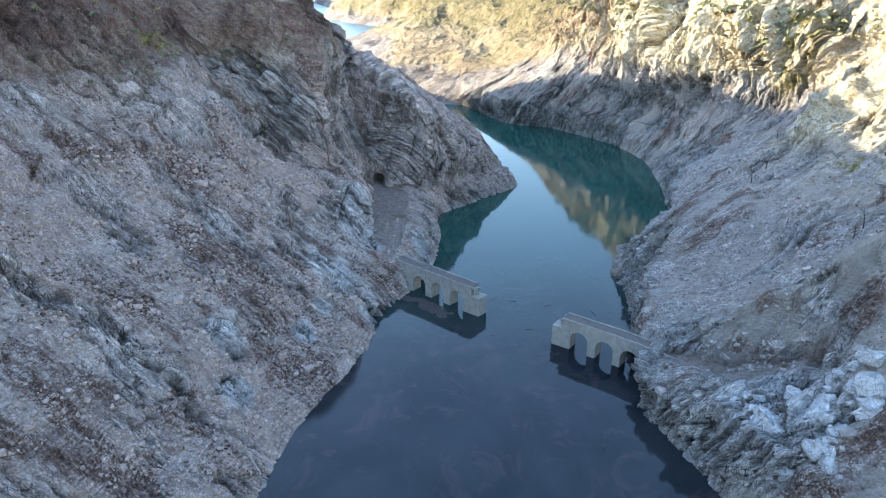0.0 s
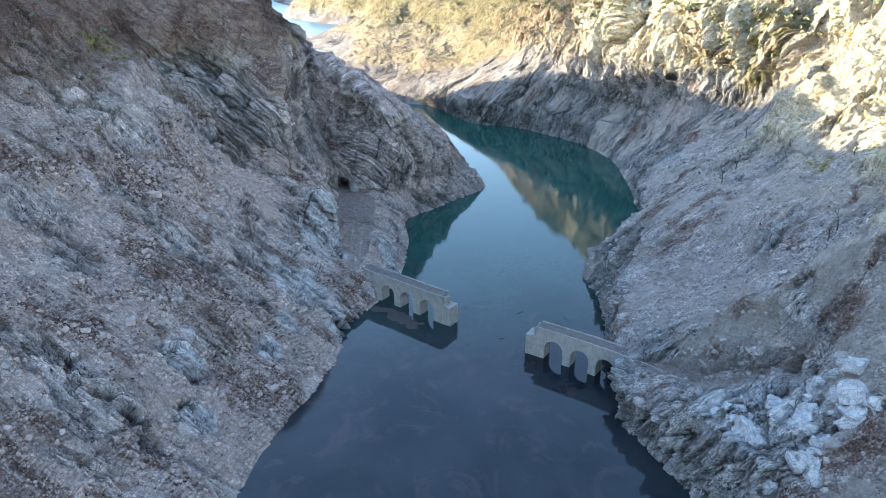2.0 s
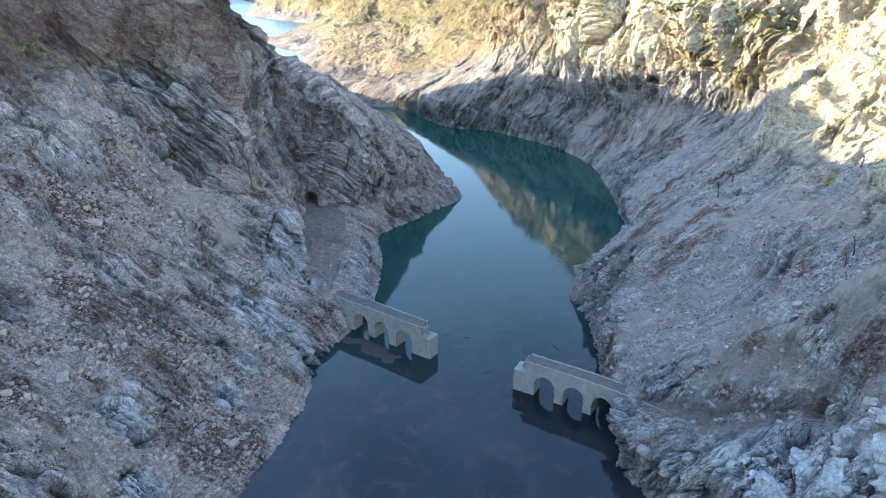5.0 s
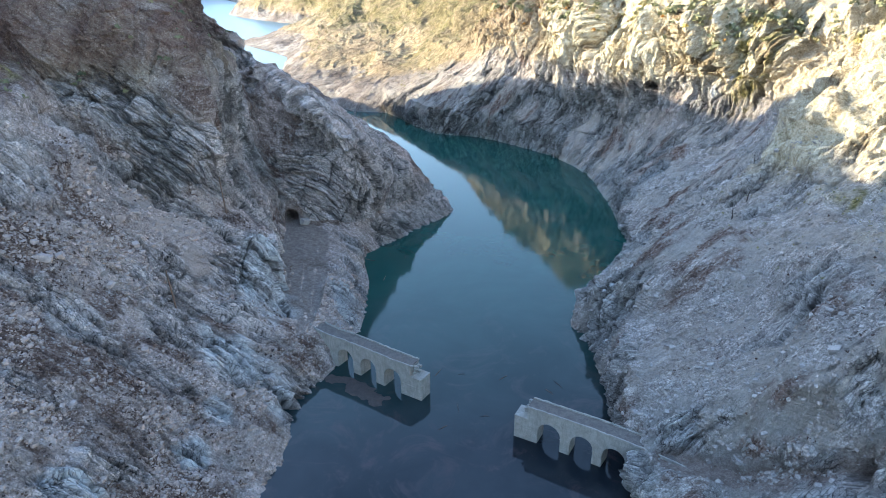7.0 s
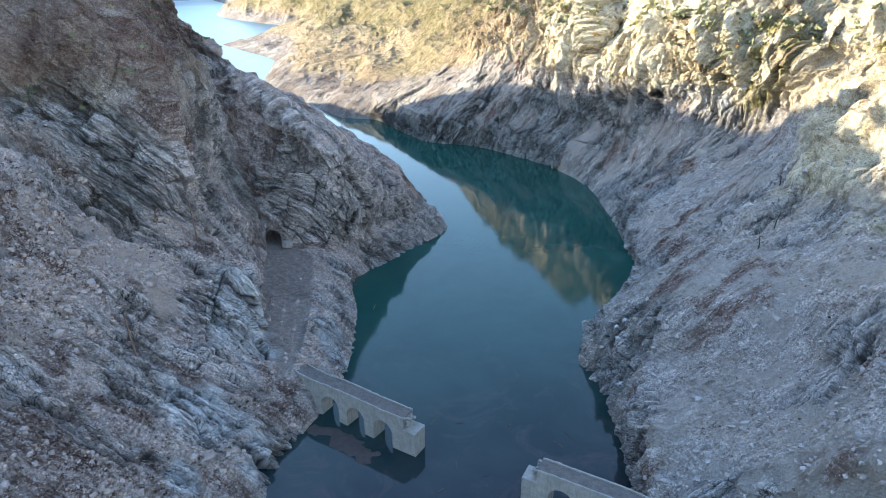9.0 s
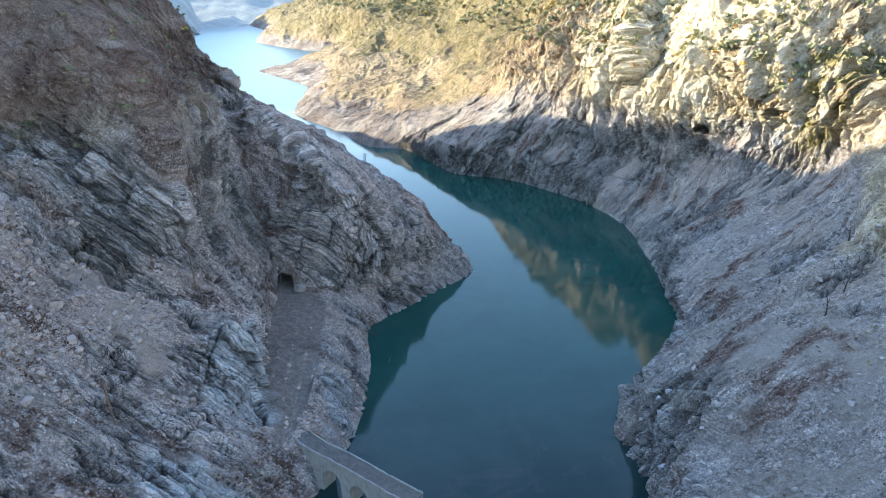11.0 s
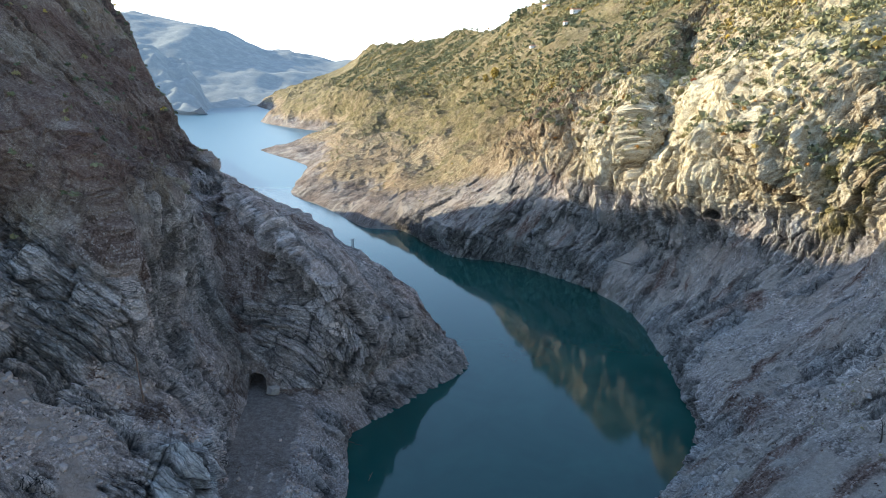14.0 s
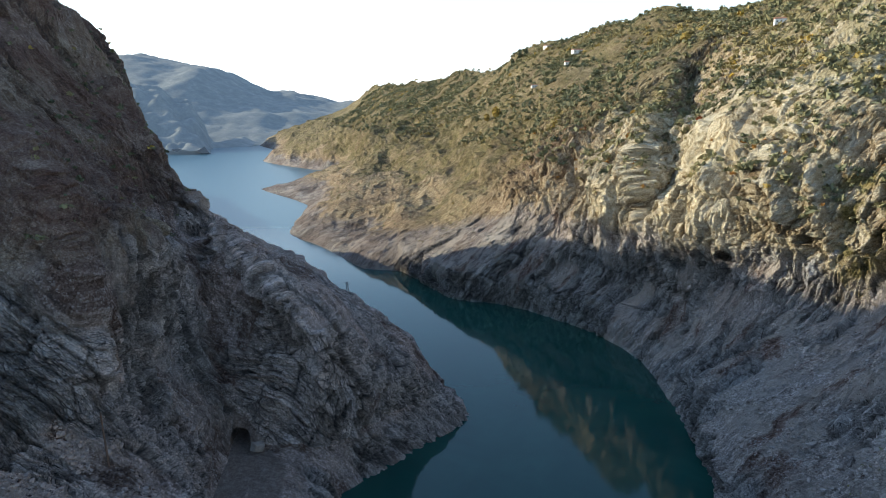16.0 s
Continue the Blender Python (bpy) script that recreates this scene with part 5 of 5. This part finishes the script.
for zz in (7.2, 8.3):
    bm = bmesh.new()
    limb(bm, (-1.7, 0, zz), (1.7, 0, zz), 0.07, 0.07, 5)
    part("crossarm", bm, STEEL, pylon)


def tree(name, data, x, y, tall, wide, hue, seed, label, column=False, leaves=420, sink=0.0):
    rng = np.random.default_rng(seed)
    thing = tagged(new(name), label, "tree")
    thing.matrix_basis = pose(x, y, ground(data, x, y) - 0.4 - sink, 0, 0, seed * 40)
    bm = bmesh.new()
    limb(bm, (0, 0, 0), (0, 0, tall * 0.55), 0.03 * tall, 0.015 * tall, 7)
    for k in range(6):
        a = k * 2.4
        limb(bm, (0, 0, tall * (0.25 + 0.05 * k)), (math.cos(a) * wide * 0.3, math.sin(a) * wide * 0.3, tall * (0.45 + 0.06 * k)), 0.012 * tall, 0.005 * tall, 5)
    part("trunk", bm, TRUNK, thing)
    h = rng.uniform(0, 1, leaves)
    if column:
        rad = wide * 0.5 * np.sqrt(np.sin(np.clip(h * 0.97 + 0.03, 0, 1) * math.pi)) * (1.1 - 0.6 * h)
    else:
        rad = wide * 0.5 * np.sqrt(np.clip(np.sin(h * math.pi), 0, 1))
    a = rng.uniform(0, 6.283, leaves)
    lump = 0.75 + 0.35 * np.sin(a * 3 + seed) * np.cos(h * 9 + seed)
    rr = rad * np.sqrt(rng.uniform(0.15, 1, leaves)) * lump
    c = np.stack([rr * np.cos(a), rr * np.sin(a), tall * (0.22 + 0.78 * h if not column else 0.06 + 0.94 * h)], 1)
    u, v = rng.normal(size=(leaves, 3)), rng.normal(size=(leaves, 3))
    s = wide * 0.055 * rng.uniform(0.6, 1.3, (leaves, 1))
    u, v = u * s, v * s
    quad = np.stack([c - u - v * 0.4, c + u * 0.5 - v, c + u + v * 0.5, c - u * 0.4 + v], 1).reshape(-1, 3)
    crown = mesh_object("crown", quad, np.arange(len(quad)).reshape(-1, 4), LEAF, thing)
    crown.data.attributes.new("hue", "FLOAT", "POINT").data.foreach_set("value", np.full(len(quad), hue, np.float32))
    return thing


for k, (x, y, t, w) in enumerate(((219, 1053, 11, 2.6), (224, 1040, 9, 2.2), (230, 1010, 12, 2.6), (236, 1003, 10, 2.4), (205, 1090, 8, 2.0), (262, 905, 10, 2.4))):
    tree("cypress_tree", RIGHT_BANK, x, y, t, w, 0.02, 60 + k, "slim dark green cypress on the skyline", True)["group"] = "cypresses on the skyline"
for k, (x, y, t, w) in enumerate(((197, 1120, 15, 9), (203, 1105, 13, 8), (190, 1135, 11, 8))):
    tree("pine_tree", RIGHT_BANK, x, y, t, w, 0.08, 70 + k, "dark green pine on the hill's skyline")["group"] = "pines on the skyline"
for k, (x, y, t, w, h) in enumerate(((136, 930, 14, 13, 0.9), (128, 950, 10, 9, 0.85), (150, 900, 9, 8, 0.7), (254, 690, 8, 9, 0.88), (262, 700, 7, 8, 0.8), (120, 985, 8, 8, 0.4), (180, 860, 8, 8, 0.3), (215, 800, 7, 8, 0.25), (238, 760, 8, 9, 0.3))):
    word = "round yellow autumn tree on the hillside" if h > 0.65 else "olive-green tree on the dry hillside"
    tree("hillside_tree", RIGHT_BANK, x, y, t, w, h, 80 + k, word)["group"] = "trees on the hillside"
for k, (x, y, t, w) in enumerate(((160, 640, 4.5, 6), (168, 628, 3.5, 5), (152, 660, 4, 6), (182, 600, 4, 5), (204, 545, 4, 5), (196, 560, 3.5, 5))):
    tree("autumn_bush", RIGHT_BANK, x, y, t, w, 1.0 if k % 2 == 0 else 0.95, 95 + k, "rusty red autumn bush at the cliff's edge", False, 260, 0.6)["group"] = "autumn bushes on the cliff"


def house(x, y, turn, wide, deep, tall, label):
    thing = tagged(new("house"), label, "house", group="houses on the hill")
    thing.matrix_basis = pose(x, y, ground(RIGHT_BANK, x, y) - 0.8, 0, 0, turn)
    w, d = wide / 2, deep / 2
    bm = bmesh.new()
    bmesh.ops.create_cube(bm, size=1.0)
    bm.transform(Matrix.Translation((0, 0, tall / 2)) @ Matrix.Diagonal((wide, deep, tall, 1)))
    wall = part("wall", bm, PLASTER, thing)
    bm = bmesh.new()
    e = 0.4
    pts = [(-w - e, -d - e, tall), (w + e, -d - e, tall), (w + e, d + e, tall), (-w - e, d + e, tall), (-w - e, 0, tall + deep * 0.22), (w + e, 0, tall + deep * 0.22)]
    v = [bm.verts.new(p) for p in pts]
    for f in ((0, 1, 5, 4), (2, 3, 4, 5), (0, 4, 3), (1, 2, 5), (3, 2, 1, 0)):
        bm.faces.new([v[k] for k in f])
    part("roof", bm, TILE, thing, "clay tile roof")
    for k in range(3):
        bm = bmesh.new()
        bmesh.ops.create_cube(bm, size=1.0)
        bm.transform(Matrix.Translation((-w + wide * (k + 0.5) / 3, -d - 0.02, tall * 0.55)) @ Matrix.Diagonal((0.9, 0.12, 1.2, 1)))
        part("window", bm, GLASS, wall)
    return thing


house(229, 925, 10, 13, 7, 4.5, "low white house among scrub on the hillside")
house(221, 1046, 30, 10, 7, 5, "small white house beside cypresses on the skyline")
house(288, 612, -20, 8, 6, 4, "small white hut high on the slope")
house(214, 905, 0, 9, 6, 3.5, "white farm building among olive trees")
house(176, 905, 5, 8, 5, 3, "small white shed below the house")

# driftwood floating by the bridge
drng = random.Random(3)
for k, (x, y) in enumerate(((52, 232), (58, 236), (30, 250), (22, 252), (26, 231), (44, 246), (34, 226), (-2, 352), (1, 350), (6, 330), (62, 240), (20, 222))):
    bm = bmesh.new()
    n = drng.uniform(0.8, 2.6)
    limb(bm, (-n, 0, 0), (n * 0.1, drng.uniform(-0.15, 0.15), 0.03), 0.11, 0.09, 7)
    limb(bm, (n * 0.1, 0, 0.03), (n, drng.uniform(-0.3, 0.3), 0.0), 0.09, 0.05, 7)
    limb(bm, (0, 0, 0.02), (n * 0.3, 0.5, 0.12), 0.05, 0.02, 5)
    me = bpy.data.meshes.new("driftwood")
    bm.to_mesh(me)
    bm.free()
    me.materials.append(RUST if k % 2 else BARK)
    ob = tagged(new("driftwood", me), "weathered branch floating on the still water", "driftwood", group="floating driftwood")
    ob.matrix_world = pose(x, y, 0.03, 0, 0, drng.uniform(0, 360))
